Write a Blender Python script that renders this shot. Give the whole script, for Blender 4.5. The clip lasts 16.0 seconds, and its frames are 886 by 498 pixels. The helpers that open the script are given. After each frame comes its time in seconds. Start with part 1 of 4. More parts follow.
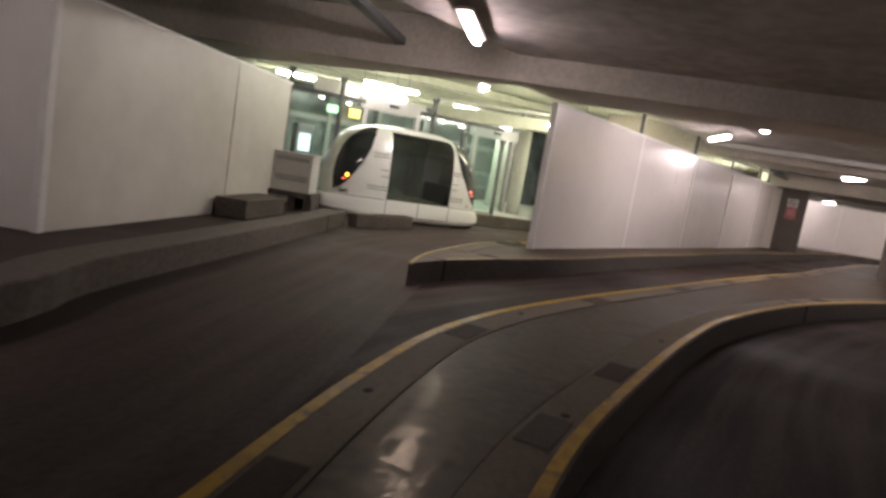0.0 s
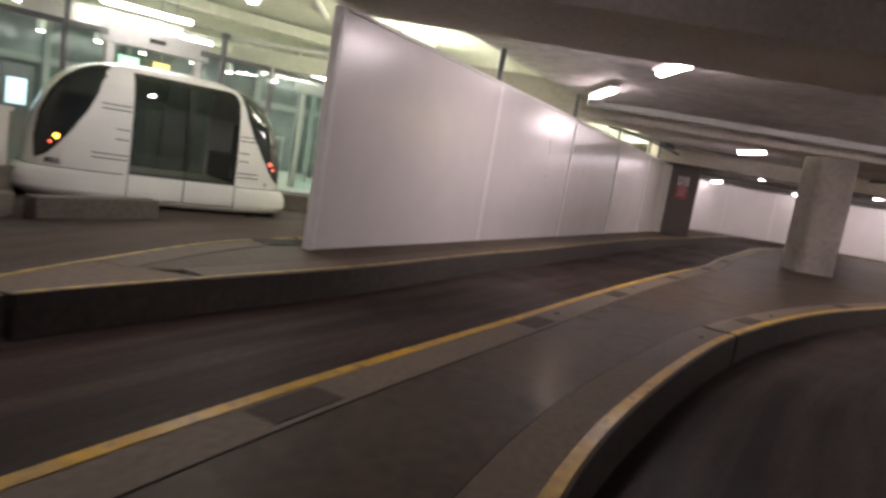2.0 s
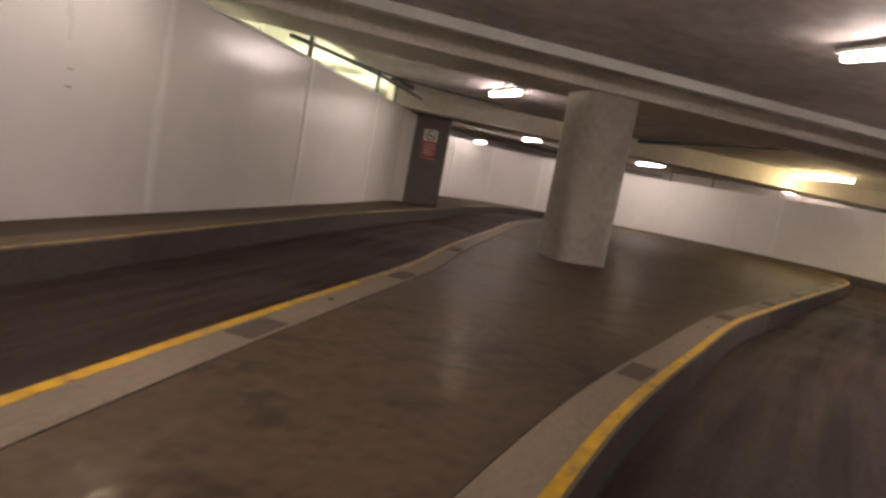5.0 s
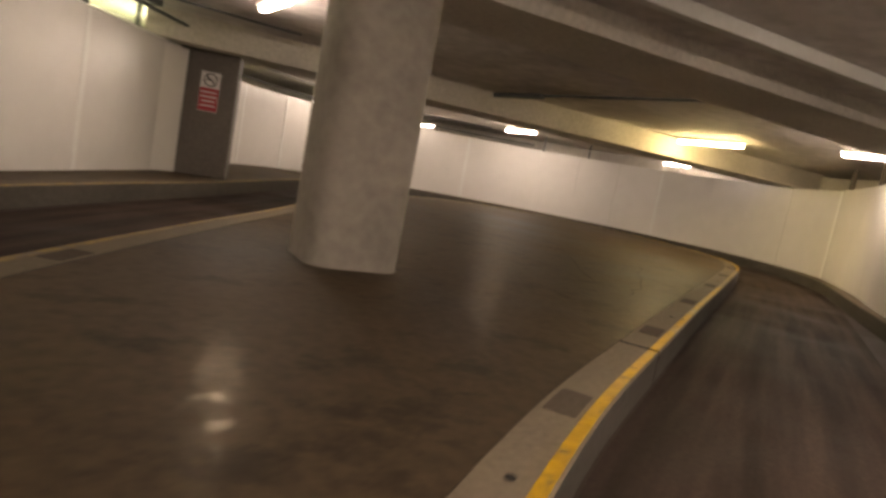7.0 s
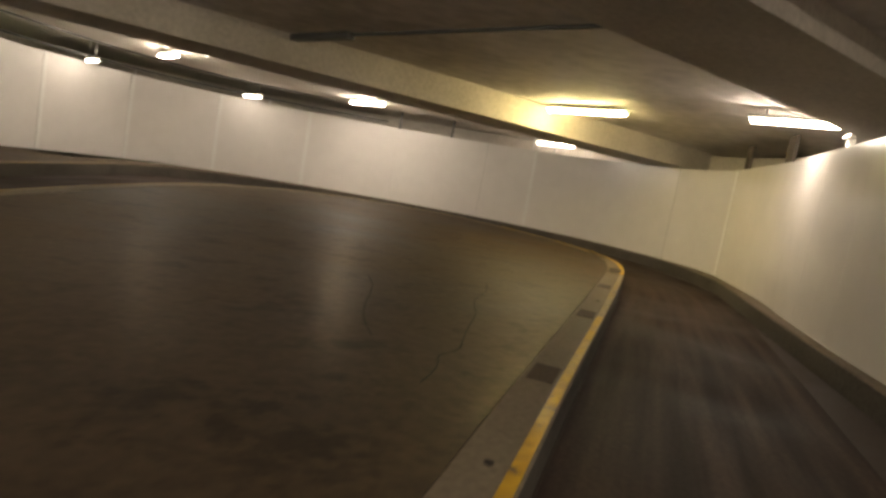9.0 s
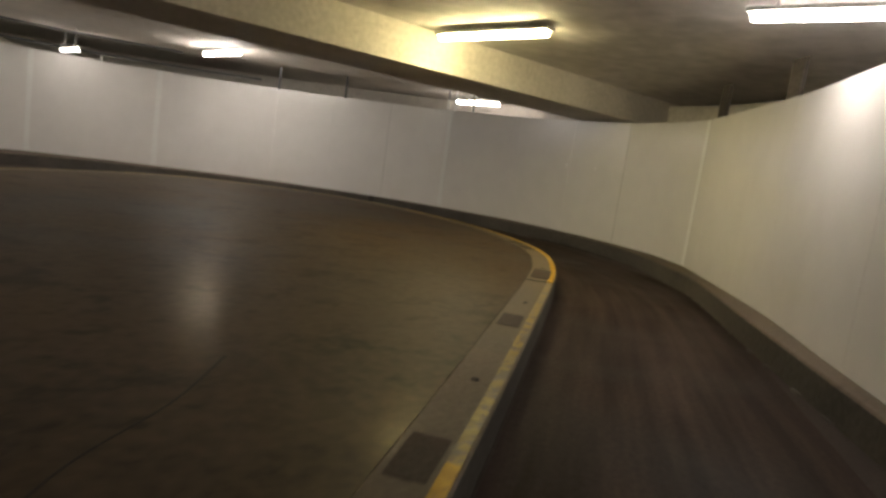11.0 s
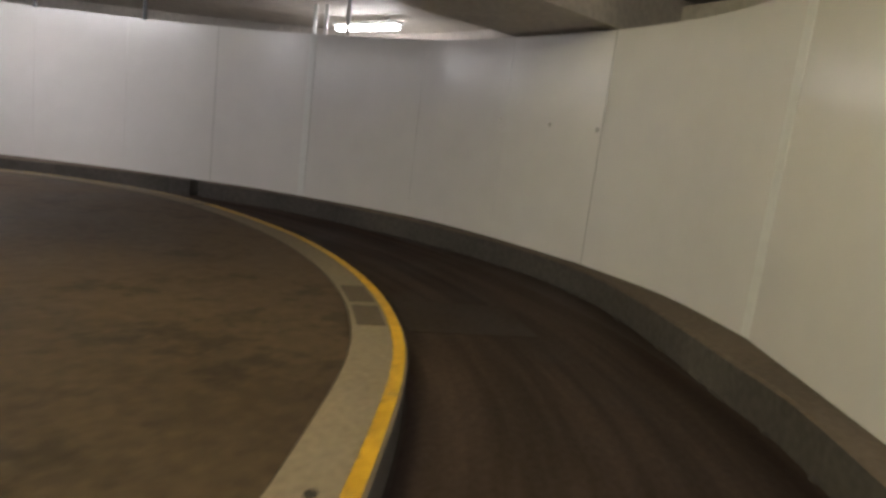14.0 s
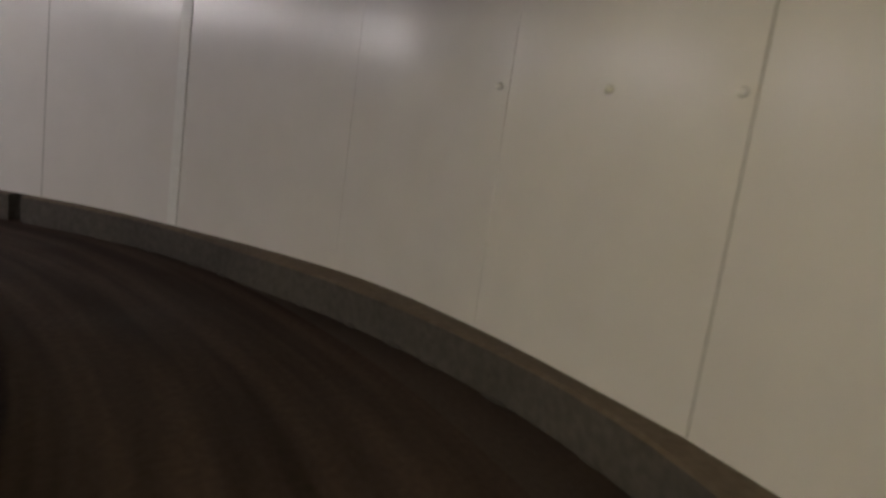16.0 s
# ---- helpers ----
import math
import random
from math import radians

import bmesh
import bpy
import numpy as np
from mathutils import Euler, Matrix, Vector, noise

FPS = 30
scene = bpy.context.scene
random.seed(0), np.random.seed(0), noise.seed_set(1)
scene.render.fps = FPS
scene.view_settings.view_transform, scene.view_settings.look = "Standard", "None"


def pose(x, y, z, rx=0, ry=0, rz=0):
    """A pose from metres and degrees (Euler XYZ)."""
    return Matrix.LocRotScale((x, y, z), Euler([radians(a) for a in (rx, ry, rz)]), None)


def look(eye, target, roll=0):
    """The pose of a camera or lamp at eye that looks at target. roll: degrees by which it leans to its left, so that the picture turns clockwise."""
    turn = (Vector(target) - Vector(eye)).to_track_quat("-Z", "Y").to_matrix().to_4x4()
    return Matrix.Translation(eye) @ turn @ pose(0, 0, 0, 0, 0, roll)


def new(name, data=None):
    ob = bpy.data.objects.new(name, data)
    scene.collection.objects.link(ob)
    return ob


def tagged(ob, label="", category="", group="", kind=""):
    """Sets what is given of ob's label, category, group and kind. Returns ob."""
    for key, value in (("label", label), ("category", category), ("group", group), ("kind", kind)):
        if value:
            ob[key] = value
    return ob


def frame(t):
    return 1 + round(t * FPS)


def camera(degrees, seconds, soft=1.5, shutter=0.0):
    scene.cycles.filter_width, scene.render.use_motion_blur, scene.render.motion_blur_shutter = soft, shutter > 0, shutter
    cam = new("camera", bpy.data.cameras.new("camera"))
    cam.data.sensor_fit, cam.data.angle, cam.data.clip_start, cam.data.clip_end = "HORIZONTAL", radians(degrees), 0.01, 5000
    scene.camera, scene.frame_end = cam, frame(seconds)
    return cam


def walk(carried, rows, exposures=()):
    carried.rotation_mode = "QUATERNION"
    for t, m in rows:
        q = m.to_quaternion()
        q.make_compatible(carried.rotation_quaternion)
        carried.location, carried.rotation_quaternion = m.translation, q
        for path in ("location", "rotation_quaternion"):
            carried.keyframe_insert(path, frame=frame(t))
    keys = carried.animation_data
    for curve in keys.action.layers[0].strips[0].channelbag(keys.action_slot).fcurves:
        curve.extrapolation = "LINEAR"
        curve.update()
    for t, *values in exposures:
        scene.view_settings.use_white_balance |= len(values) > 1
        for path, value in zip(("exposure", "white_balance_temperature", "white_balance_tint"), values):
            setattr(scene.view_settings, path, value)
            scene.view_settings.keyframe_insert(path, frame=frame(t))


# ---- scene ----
cam = camera(68.6, 16.0, soft=3.1, shutter=0.5)
PATH = [
    (0, (1.215, -0.755, 1.304), (0.83, 1.191, 1.052), 9.4),
    (0.5, (1.35, 0.252, 1.313), (0.992, 2.202, 1.05), 9.5),
    (1, (1.544, 1.336, 1.273), (1.247, 3.296, 1.006), 9.3),
    (1.5, (1.803, 2.347, 1.248), (1.615, 4.32, 0.987), 9.2),
    (2, (2.084, 3.336, 1.244), (2.006, 5.319, 0.993), 9.4),
    (2.5, (2.407, 4.346, 1.236), (2.426, 6.328, 0.968), 9.6),
    (3, (2.782, 5.274, 1.238), (2.924, 7.249, 0.955), 9.6),
    (3.5, (3.226, 6.204, 1.254), (3.47, 8.168, 0.965), 9.9),
    (4, (3.711, 7.103, 1.254), (4.06, 9.053, 0.985), 10.1),
    (6.5, (6.997, 11.464, 1.256), (7.782, 13.287, 1.015), 10.9),
    (7, (7.767, 12.223, 1.277), (8.619, 14.015, 1.027), 10.7),
    (7.5, (8.543, 12.935, 1.306), (9.465, 14.691, 1.052), 10.7),
    (8, (9.376, 13.631, 1.334), (10.394, 15.336, 1.093), 10.7),
    (8.5, (10.115, 14.304, 1.344), (11.207, 15.965, 1.116), 10.4),
    (9, (10.839, 15.017, 1.349), (11.976, 16.647, 1.123), 10.2),
    (11.5, (15.042, 18.124, 1.356), (16.308, 19.646, 1.075), 7.6),
    (12, (15.832, 18.695, 1.382), (17.109, 20.207, 1.09), 7.3),
    (12.5, (16.643, 19.335, 1.364), (17.933, 20.832, 1.057), 7.1),
    (13, (17.428, 19.979, 1.337), (18.725, 21.47, 1.025), 7.0),
    (13.5, (18.242, 20.611, 1.32), (19.549, 22.091, 1.001), 7.1),
    (14, (19.037, 21.224, 1.325), (20.355, 22.69, 0.987), 7.0),
    (14.5, (19.872, 21.809, 1.288), (21.188, 23.275, 0.946), 7.1),
    (15, (20.62, 22.456, 1.23), (21.96, 23.909, 0.923), 8.0),
    (15.5, (21.334, 23.123, 1.227), (22.654, 24.594, 0.923), 8.3),
    (16, (21.996, 23.84, 1.228), (23.247, 25.37, 0.919), 8.0),
]
walk(cam, [(t, look(e, g, r)) for t, e, g, r in PATH],
     exposures=[(0, 0.38, 6450, 18), (2, 0.2, 6200, 20), (3, 0.12, 6100, 19), (4.2, 0.04, 6250, 18), (6.3, 0.3, 7900, 13), (8.8, 0.26, 7700, 3), (11.4, -0.18, 6350, 1), (13, -0.06, 6000, 3), (14.5, -0.07, 5750, 6), (16, -0.15, 5950, 8)])

# ---- light ----
world = bpy.data.worlds.new("world")
scene.world = world
world.use_nodes = True
world.node_tree.nodes["Background"].inputs[0].default_value = (0.01, 0.01, 0.012, 1)
world.node_tree.nodes["Background"].inputs[1].default_value = 0.3

COOL = (1.0, 0.88, 0.83)
WARM = (1.0, 0.82, 0.42)

# ---- materials ----
def mat(name, colour, rough=0.6, metal=0.0, grain=12.0, vary=0.25, stain=0.6, stain_scale=0.7,
        bump=0.1, gloss_vary=0.15, coat=0.0, island=False):
    """Principled surface with grain and stains at two scales, in object metres."""
    m = bpy.data.materials.new(name)
    m.use_nodes = True
    nt = m.node_tree
    n, l = nt.nodes, nt.links
    b = n["Principled BSDF"]
    geo = n.new("ShaderNodeNewGeometry")
    fine = n.new("ShaderNodeTexNoise")
    fine.inputs["Scale"].default_value, fine.inputs["Detail"].default_value = grain, 8
    big = n.new("ShaderNodeTexNoise")
    big.inputs["Scale"].default_value, big.inputs["Detail"].default_value = stain_scale, 5
    big.inputs["Distortion"].default_value = 0.6
    for t in (fine, big):
        l.new(geo.outputs["Position"], t.inputs["Vector"])
    mix = n.new("ShaderNodeMath")
    mix.operation = "MULTIPLY_ADD"
    l.new(big.outputs["Fac"], mix.inputs[0])
    mix.inputs[1].default_value = stain
    l.new(fine.outputs["Fac"], mix.inputs[2])
    ramp = n.new("ShaderNodeMapRange")
    lo = 0.5 + 0.5 * stain
    ramp.inputs["From Min"].default_value, ramp.inputs["From Max"].default_value = lo - 0.28, lo + 0.28
    ramp.inputs["To Min"].default_value, ramp.inputs["To Max"].default_value = 1 - vary, 1 + vary
    l.new(mix.outputs[0], ramp.inputs["Value"])
    mul = n.new("ShaderNodeMix")
    mul.data_type, mul.blend_type = "RGBA", "MULTIPLY"
    mul.inputs["Factor"].default_value = 1
    mul.inputs["A"].default_value = (*colour, 1)
    l.new(ramp.outputs["Result"], mul.inputs["B"])
    l.new(mul.outputs["Result"], b.inputs["Base Color"])
    rr = n.new("ShaderNodeMapRange")
    rr.inputs["From Min"].default_value, rr.inputs["From Max"].default_value = 0.3, 0.7
    rr.inputs["To Min"].default_value = max(0.03, rough - gloss_vary)
    rr.inputs["To Max"].default_value = min(1, rough + gloss_vary)
    l.new(big.outputs["Fac"], rr.inputs["Value"])
    l.new(rr.outputs["Result"], b.inputs["Roughness"])
    b.inputs["Metallic"].default_value = metal
    b.inputs["Coat Weight"].default_value = coat
    if bump:
        bp = n.new("ShaderNodeBump")
        bp.inputs["Strength"].default_value, bp.inputs["Distance"].default_value = bump, 0.02
        l.new(fine.outputs["Fac"], bp.inputs["Height"])
        l.new(bp.outputs["Normal"], b.inputs["Normal"])
    return m


def glow(name, colour, strength):
    m = bpy.data.materials.new(name)
    m.use_nodes = True
    b = m.node_tree.nodes["Principled BSDF"]
    b.inputs["Base Color"].default_value = (0.9, 0.9, 0.9, 1)
    b.inputs["Emission Color"].default_value = (*colour, 1)
    b.inputs["Emission Strength"].default_value = strength
    return m


def glass(name, colour=(0.9, 0.97, 0.95), rough=0.02):
    m = bpy.data.materials.new(name)
    m.use_nodes = True
    n, l = m.node_tree.nodes, m.node_tree.links
    n.remove(n["Principled BSDF"])
    clear, gloss, mix, fres = (n.new("ShaderNodeBsdfTransparent"), n.new("ShaderNodeBsdfGlossy"),
                               n.new("ShaderNodeMixShader"), n.new("ShaderNodeFresnel"))
    clear.inputs[0].default_value = (*colour, 1)
    gloss.inputs["Roughness"].default_value = rough
    fres.inputs["IOR"].default_value = 1.45
    l.new(fres.outputs[0], mix.inputs[0])
    l.new(clear.outputs[0], mix.inputs[1])
    l.new(gloss.outputs[0], mix.inputs[2])
    l.new(mix.outputs[0], n["Material Output"].inputs[0])
    return m


def lane_mat(name, colour, low=0.62, high=1.5):
    """Road concrete with tyre polish and dirt drawn out along the lane (UV: across, along)."""
    m = mat(name, colour, 0.7, grain=26, vary=0.28, stain=1.0, stain_scale=0.6, bump=0.12)
    n, l = m.node_tree.nodes, m.node_tree.links
    uv, mp, st, rg, mx = (n.new("ShaderNodeUVMap"), n.new("ShaderNodeMapping"), n.new("ShaderNodeTexNoise"), n.new("ShaderNodeMapRange"), n.new("ShaderNodeMix"))
    uv.uv_map = "along"
    mp.inputs["Scale"].default_value = (5.5, 0.3, 1)
    l.new(uv.outputs[0], mp.inputs[0])
    l.new(mp.outputs[0], st.inputs["Vector"])
    st.inputs["Scale"].default_value, st.inputs["Detail"].default_value = 1.0, 6
    rg.inputs["From Min"].default_value, rg.inputs["From Max"].default_value = 0.35, 0.66
    rg.inputs["To Min"].default_value, rg.inputs["To Max"].default_value = low, high
    l.new(st.outputs["Fac"], rg.inputs["Value"])
    mx.data_type, mx.blend_type = "RGBA", "MULTIPLY"
    mx.inputs["Factor"].default_value = 1
    b = n["Principled BSDF"]
    l.new(b.inputs["Base Color"].links[0].from_socket, mx.inputs["A"])
    l.new(rg.outputs["Result"], mx.inputs["B"])
    l.new(mx.outputs["Result"], b.inputs["Base Color"])
    b.inputs["Specular IOR Level"].default_value = 0.08
    return m


LANE = lane_mat("lane_concrete", (0.0395, 0.027, 0.0218))
# lane concrete with the station's spill light put into its colour
BERTHLANE_LIT = lane_mat("station_lane_lit", (0.066, 0.049, 0.0415), 0.84, 1.18)
PATCH = mat("patched_road_concrete", (0.042, 0.030, 0.024), 0.75, grain=26, vary=0.3, stain=1.0, stain_scale=0.8, bump=0.12)
ROAD = mat("worn_road_concrete", (0.044, 0.032, 0.027), 0.65, grain=30, vary=0.3, stain=1.0, stain_scale=0.5, bump=0.12)
for q in (ROAD, PATCH):
    q.node_tree.nodes["Principled BSDF"].inputs["Specular IOR Level"].default_value = 0.14


def deck_mat():
    """Sealed concrete: brown, with dark damp blotches and a patchy glossy coat that breaks up reflections."""
    m = mat("sealed_island_concrete", (0.066, 0.0455, 0.0285), 0.6, grain=14, vary=0.34, stain=1.4, stain_scale=0.45, bump=0, gloss_vary=0.07)
    n, l = m.node_tree.nodes, m.node_tree.links
    b = n["Principled BSDF"]
    b.inputs["Specular IOR Level"].default_value = 0.13
    b.inputs["Specular Tint"].default_value = (1.0, 0.92, 0.78, 1)
    geo, mp, bl, dark, mx = n.new("ShaderNodeNewGeometry"), n.new("ShaderNodeMapping"), n.new("ShaderNodeTexNoise"), n.new("ShaderNodeMapRange"), n.new("ShaderNodeMix")
    mp.inputs["Rotation"].default_value = (0, 0, 0.6)
    mp.inputs["Scale"].default_value = (1.0, 1.35, 1.0)
    l.new(geo.outputs["Position"], mp.inputs[0])
    l.new(mp.outputs[0], bl.inputs["Vector"])
    bl.inputs["Scale"].default_value, bl.inputs["Detail"].default_value, bl.inputs["Roughness"].default_value = 1.9, 10, 0.72
    dark.inputs["From Min"].default_value, dark.inputs["From Max"].default_value = 0.53, 0.61
    dark.inputs["To Min"].default_value, dark.inputs["To Max"].default_value = 1.0, 0.58
    l.new(bl.outputs["Fac"], dark.inputs["Value"])
    mx.data_type, mx.blend_type = "RGBA", "MULTIPLY"
    mx.inputs["Factor"].default_value = 1
    l.new(b.inputs["Base Color"].links[0].from_socket, mx.inputs["A"])
    l.new(dark.outputs["Result"], mx.inputs["B"])
    l.new(mx.outputs["Result"], b.inputs["Base Color"])
    rip, fine, add, bp = n.new("ShaderNodeTexNoise"), n.new("ShaderNodeTexNoise"), n.new("ShaderNodeMath"), n.new("ShaderNodeBump")
    for t, sc in ((rip, 15.0), (fine, 48.0)):
        l.new(geo.outputs["Position"], t.inputs["Vector"])
        t.inputs["Scale"].default_value, t.inputs["Detail"].default_value = sc, 3
    add.operation = "MULTIPLY_ADD"
    add.inputs[1].default_value = 0.25
    l.new(fine.outputs["Fac"], add.inputs[0])
    l.new(rip.outputs["Fac"], add.inputs[2])
    bp.inputs["Strength"].default_value, bp.inputs["Distance"].default_value = 0.17, 0.02
    l.new(add.outputs[0], bp.inputs["Height"])
    # sealer: glossy where it is thick or damp, worn off elsewhere
    gl, mixs, seal, share = n.new("ShaderNodeBsdfGlossy"), n.new("ShaderNodeMixShader"), n.new("ShaderNodeTexNoise"), n.new("ShaderNodeMapRange")
    gl.inputs["Roughness"].default_value = 0.16
    gl.inputs["Color"].default_value = (1.0, 0.86, 0.64, 1)
    l.new(bp.outputs["Normal"], gl.inputs["Normal"])
    l.new(mp.outputs[0], seal.inputs["Vector"])
    seal.inputs["Scale"].default_value, seal.inputs["Detail"].default_value, seal.inputs["Roughness"].default_value = 14.0, 9, 0.78
    share.inputs["From Min"].default_value, share.inputs["From Max"].default_value = 0.46, 0.60
    share.inputs["To Min"].default_value, share.inputs["To Max"].default_value = 0.0, 0.034
    l.new(seal.outputs["Fac"], share.inputs["Value"])
    # larger damp areas
    damp, wet, both = n.new("ShaderNodeTexNoise"), n.new("ShaderNodeMapRange"), n.new("ShaderNodeMath")
    l.new(geo.outputs["Position"], damp.inputs["Vector"])
    damp.inputs["Scale"].default_value, damp.inputs["Detail"].default_value = 0.75, 5
    wet.inputs["From Min"].default_value, wet.inputs["From Max"].default_value = 0.38, 0.62
    wet.inputs["To Min"].default_value, wet.inputs["To Max"].default_value = 0.25, 1.5
    l.new(damp.outputs["Fac"], wet.inputs["Value"])
    both.operation = "MULTIPLY"
    l.new(share.outputs["Result"], both.inputs[0])
    l.new(wet.outputs["Result"], both.inputs[1])
    l.new(both.outputs[0], mixs.inputs[0])
    l.new(b.outputs[0], mixs.inputs[1])
    l.new(gl.outputs[0], mixs.inputs[2])
    l.new(mixs.outputs[0], n["Material Output"].inputs[0])
    return m


def worn_paint(name, paint, under, share):
    """Line paint worn through to the concrete in flakes."""
    m = mat(name, paint, 0.5, grain=14, vary=0.3, stain=0.8, stain_scale=2.0, bump=0.2)
    n, l = m.node_tree.nodes, m.node_tree.links
    b = n["Principled BSDF"]
    geo, nz, rg, mx = n.new("ShaderNodeNewGeometry"), n.new("ShaderNodeTexNoise"), n.new("ShaderNodeMapRange"), n.new("ShaderNodeMix")
    nz.inputs["Scale"].default_value, nz.inputs["Detail"].default_value, nz.inputs["Roughness"].default_value = 8.0, 9, 0.7
    l.new(geo.outputs["Position"], nz.inputs["Vector"])
    rg.inputs["From Min"].default_value, rg.inputs["From Max"].default_value = 0.66 - share, 0.74 - share
    l.new(nz.outputs["Fac"], rg.inputs["Value"])
    mx.data_type = "RGBA"
    l.new(rg.outputs["Result"], mx.inputs["Factor"])
    l.new(b.inputs["Base Color"].links[0].from_socket, mx.inputs["A"])
    mx.inputs["B"].default_value = (*under, 1)
    b.inputs["Specular IOR Level"].default_value = 0.2
    l.new(mx.outputs["Result"], b.inputs["Base Color"])
    return m


DECK = deck_mat()
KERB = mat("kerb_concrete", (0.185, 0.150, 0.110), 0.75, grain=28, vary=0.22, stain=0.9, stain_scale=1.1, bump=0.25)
KERB_FACE = mat("kerb_face_concrete", (0.125, 0.108, 0.094), 0.7, grain=20, vary=0.3, stain=1.0, stain_scale=1.0, bump=0.25)
PLATE = mat("patch_concrete", (0.085, 0.068, 0.052), 0.8, grain=40, vary=0.25, bump=0.4)
YELLOW = worn_paint("worn_yellow_paint", (0.50, 0.29, 0.016), (0.20, 0.135, 0.055), 0.10)
DULLYELLOW = worn_paint("dull_yellow_paint", (0.36, 0.25, 0.05), (0.14, 0.11, 0.085), 0.16)
FADED = worn_paint("faded_yellow_paint", (0.31, 0.215, 0.055), (0.17, 0.132, 0.09), 0.19)
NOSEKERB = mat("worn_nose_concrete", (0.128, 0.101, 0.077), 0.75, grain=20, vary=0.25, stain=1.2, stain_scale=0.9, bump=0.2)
# kerb concrete darkened in its colour for the shade on the sides
KERBSHADE = mat("kerb_side_shade", (0.090, 0.081, 0.072), 0.7, grain=20, vary=0.25, stain=1.2, stain_scale=0.9, bump=0.2)
CONCRETE = mat("cast_concrete", (0.57, 0.525, 0.47), 0.8, grain=16, vary=0.17, stain=1.6, stain_scale=0.5, bump=0.3)
SLAB = mat("ceiling_concrete", (0.58, 0.54, 0.51), 0.7, grain=4, vary=0.22, stain=1.4, stain_scale=0.5, bump=0.2, gloss_vary=0.1)
# beige slab, its colour raised for light that the lamps don't bring there
LITSLAB = mat("lit_ceiling_concrete", (0.74, 0.69, 0.61), 0.75, grain=5, vary=0.12, stain=1.4, stain_scale=0.5, bump=0.15)
# darker and blotchier than the raised bay
LOWSLAB = mat("low_ceiling_concrete", (0.53, 0.49, 0.47), 0.65, grain=4, vary=0.28, stain=1.5, stain_scale=0.6, bump=0.2, gloss_vary=0.12)
COLUMN = mat("column_concrete", (0.355, 0.318, 0.28), 0.7, grain=9, vary=0.17, stain=1.6, stain_scale=1.1, bump=0.12)
DARKCOL = mat("painted_dark_column", (0.135, 0.114, 0.098), 0.55, grain=16, vary=0.2, bump=0.15)
PANEL = mat("white_wall_panel", (0.79, 0.76, 0.74), 0.25, grain=3, vary=0.03, stain=1.0, stain_scale=0.6, bump=0.008, gloss_vary=0.02)
# darker and rougher than the other white panels
WESTPANEL = mat("dull_wall_panel", (0.60, 0.57, 0.52), 0.4, grain=3, vary=0.06, stain=1.4, stain_scale=0.8, bump=0.01, gloss_vary=0.05)
TRIM = mat("panel_cover_strip", (0.81, 0.80, 0.78), 0.4, vary=0.05, bump=0.02, gloss_vary=0.05)
STEEL = mat("galvanised_steel", (0.45, 0.45, 0.45), 0.42, metal=0.9, grain=40, vary=0.2, bump=0.05, gloss_vary=0.1)
DARKSTEEL = mat("dark_grey_steel", (0.10, 0.105, 0.11), 0.45, metal=0.4, vary=0.15, bump=0.03)
WHITE = mat("white_pod_gelcoat", (0.80, 0.80, 0.77), 0.19, grain=2, vary=0.03, bump=0.0, gloss_vary=0.02, coat=0.4)
BLACK = mat("black_rubber", (0.015, 0.015, 0.016), 0.7, vary=0.2, bump=0.1)
TINT = mat("dark_tinted_glass", (0.018, 0.022, 0.022), 0.06, vary=0.05, bump=0.0, gloss_vary=0.02)
CABINET = mat("pale_grey_cabinet", (0.62, 0.61, 0.58), 0.45, vary=0.06, bump=0.03)
SIGNWHITE = mat("white_sign_face", (0.75, 0.73, 0.72), 0.4, vary=0.04, bump=0)
SIGNRED = mat("red_sign_face", (0.42, 0.03, 0.045), 0.45, vary=0.08, bump=0)
SIGNBLACK = mat("sign_print", (0.03, 0.03, 0.03), 0.5, vary=0.05, bump=0)
SEAM = mat("dark_joint", (0.03, 0.028, 0.026), 0.8, vary=0.2, bump=0.1)
GREYSEAM = mat("grey_sealant", (0.24, 0.225, 0.20), 0.7, vary=0.2, bump=0.05)
STFLOOR = mat("station_floor_tile", (0.42, 0.44, 0.40), 0.36, grain=20, vary=0.08, bump=0.02, gloss_vary=0.05)
STWALL = mat("station_wall_paint", (0.66, 0.66, 0.60), 0.5, vary=0.06, bump=0.02)
STCEIL = mat("pale_station_ceiling", (0.66, 0.68, 0.56), 0.6, grain=6, vary=0.1, bump=0.05)
MULLION = mat("grey_mullion_metal", (0.30, 0.32, 0.31), 0.45, metal=0.3, vary=0.08, bump=0.02, gloss_vary=0.08)
STBACK = mat("dark_station_glazing", (0.17, 0.20, 0.20), 0.15, grain=2, vary=0.4, stain=1.0, stain_scale=1.2, bump=0.0, gloss_vary=0.04)
CLEAR = glass("clear_glass")
PODGLASS = glass("tinted_pod_glass", (0.16, 0.165, 0.16))
LIGHTGLASS = glass("lightly_tinted_glass", (0.6, 0.62, 0.58))
PODFLOOR = mat("pale_pod_floor", (0.68, 0.70, 0.56), 0.5, vary=0.08, bump=0.02)
SEAT = mat("grey_pod_seat", (0.07, 0.075, 0.075), 0.7, vary=0.12, bump=0.05)
TUBE = glow("cool_tube_light", COOL, 100)
TUBEDIM = glow("dim_tube_light", COOL, 50)
TUBEFAR = glow("far_tube_light", COOL, 18)
TUBEWARM = glow("warm_tube_light", WARM, 108)
TUBESTN = glow("station_tube_light", (1.0, 1.0, 0.80), 28)
TUBESIDE = glow("side_tube_light", COOL, 34)
# for lamps added out of sight behind the screen
TUBEHIDDEN = glow("hidden_tube_light", (1.0, 1.0, 0.72), 42)
TUBEPOD = glow("pod_tube_light", (1.0, 0.95, 0.84), 480)
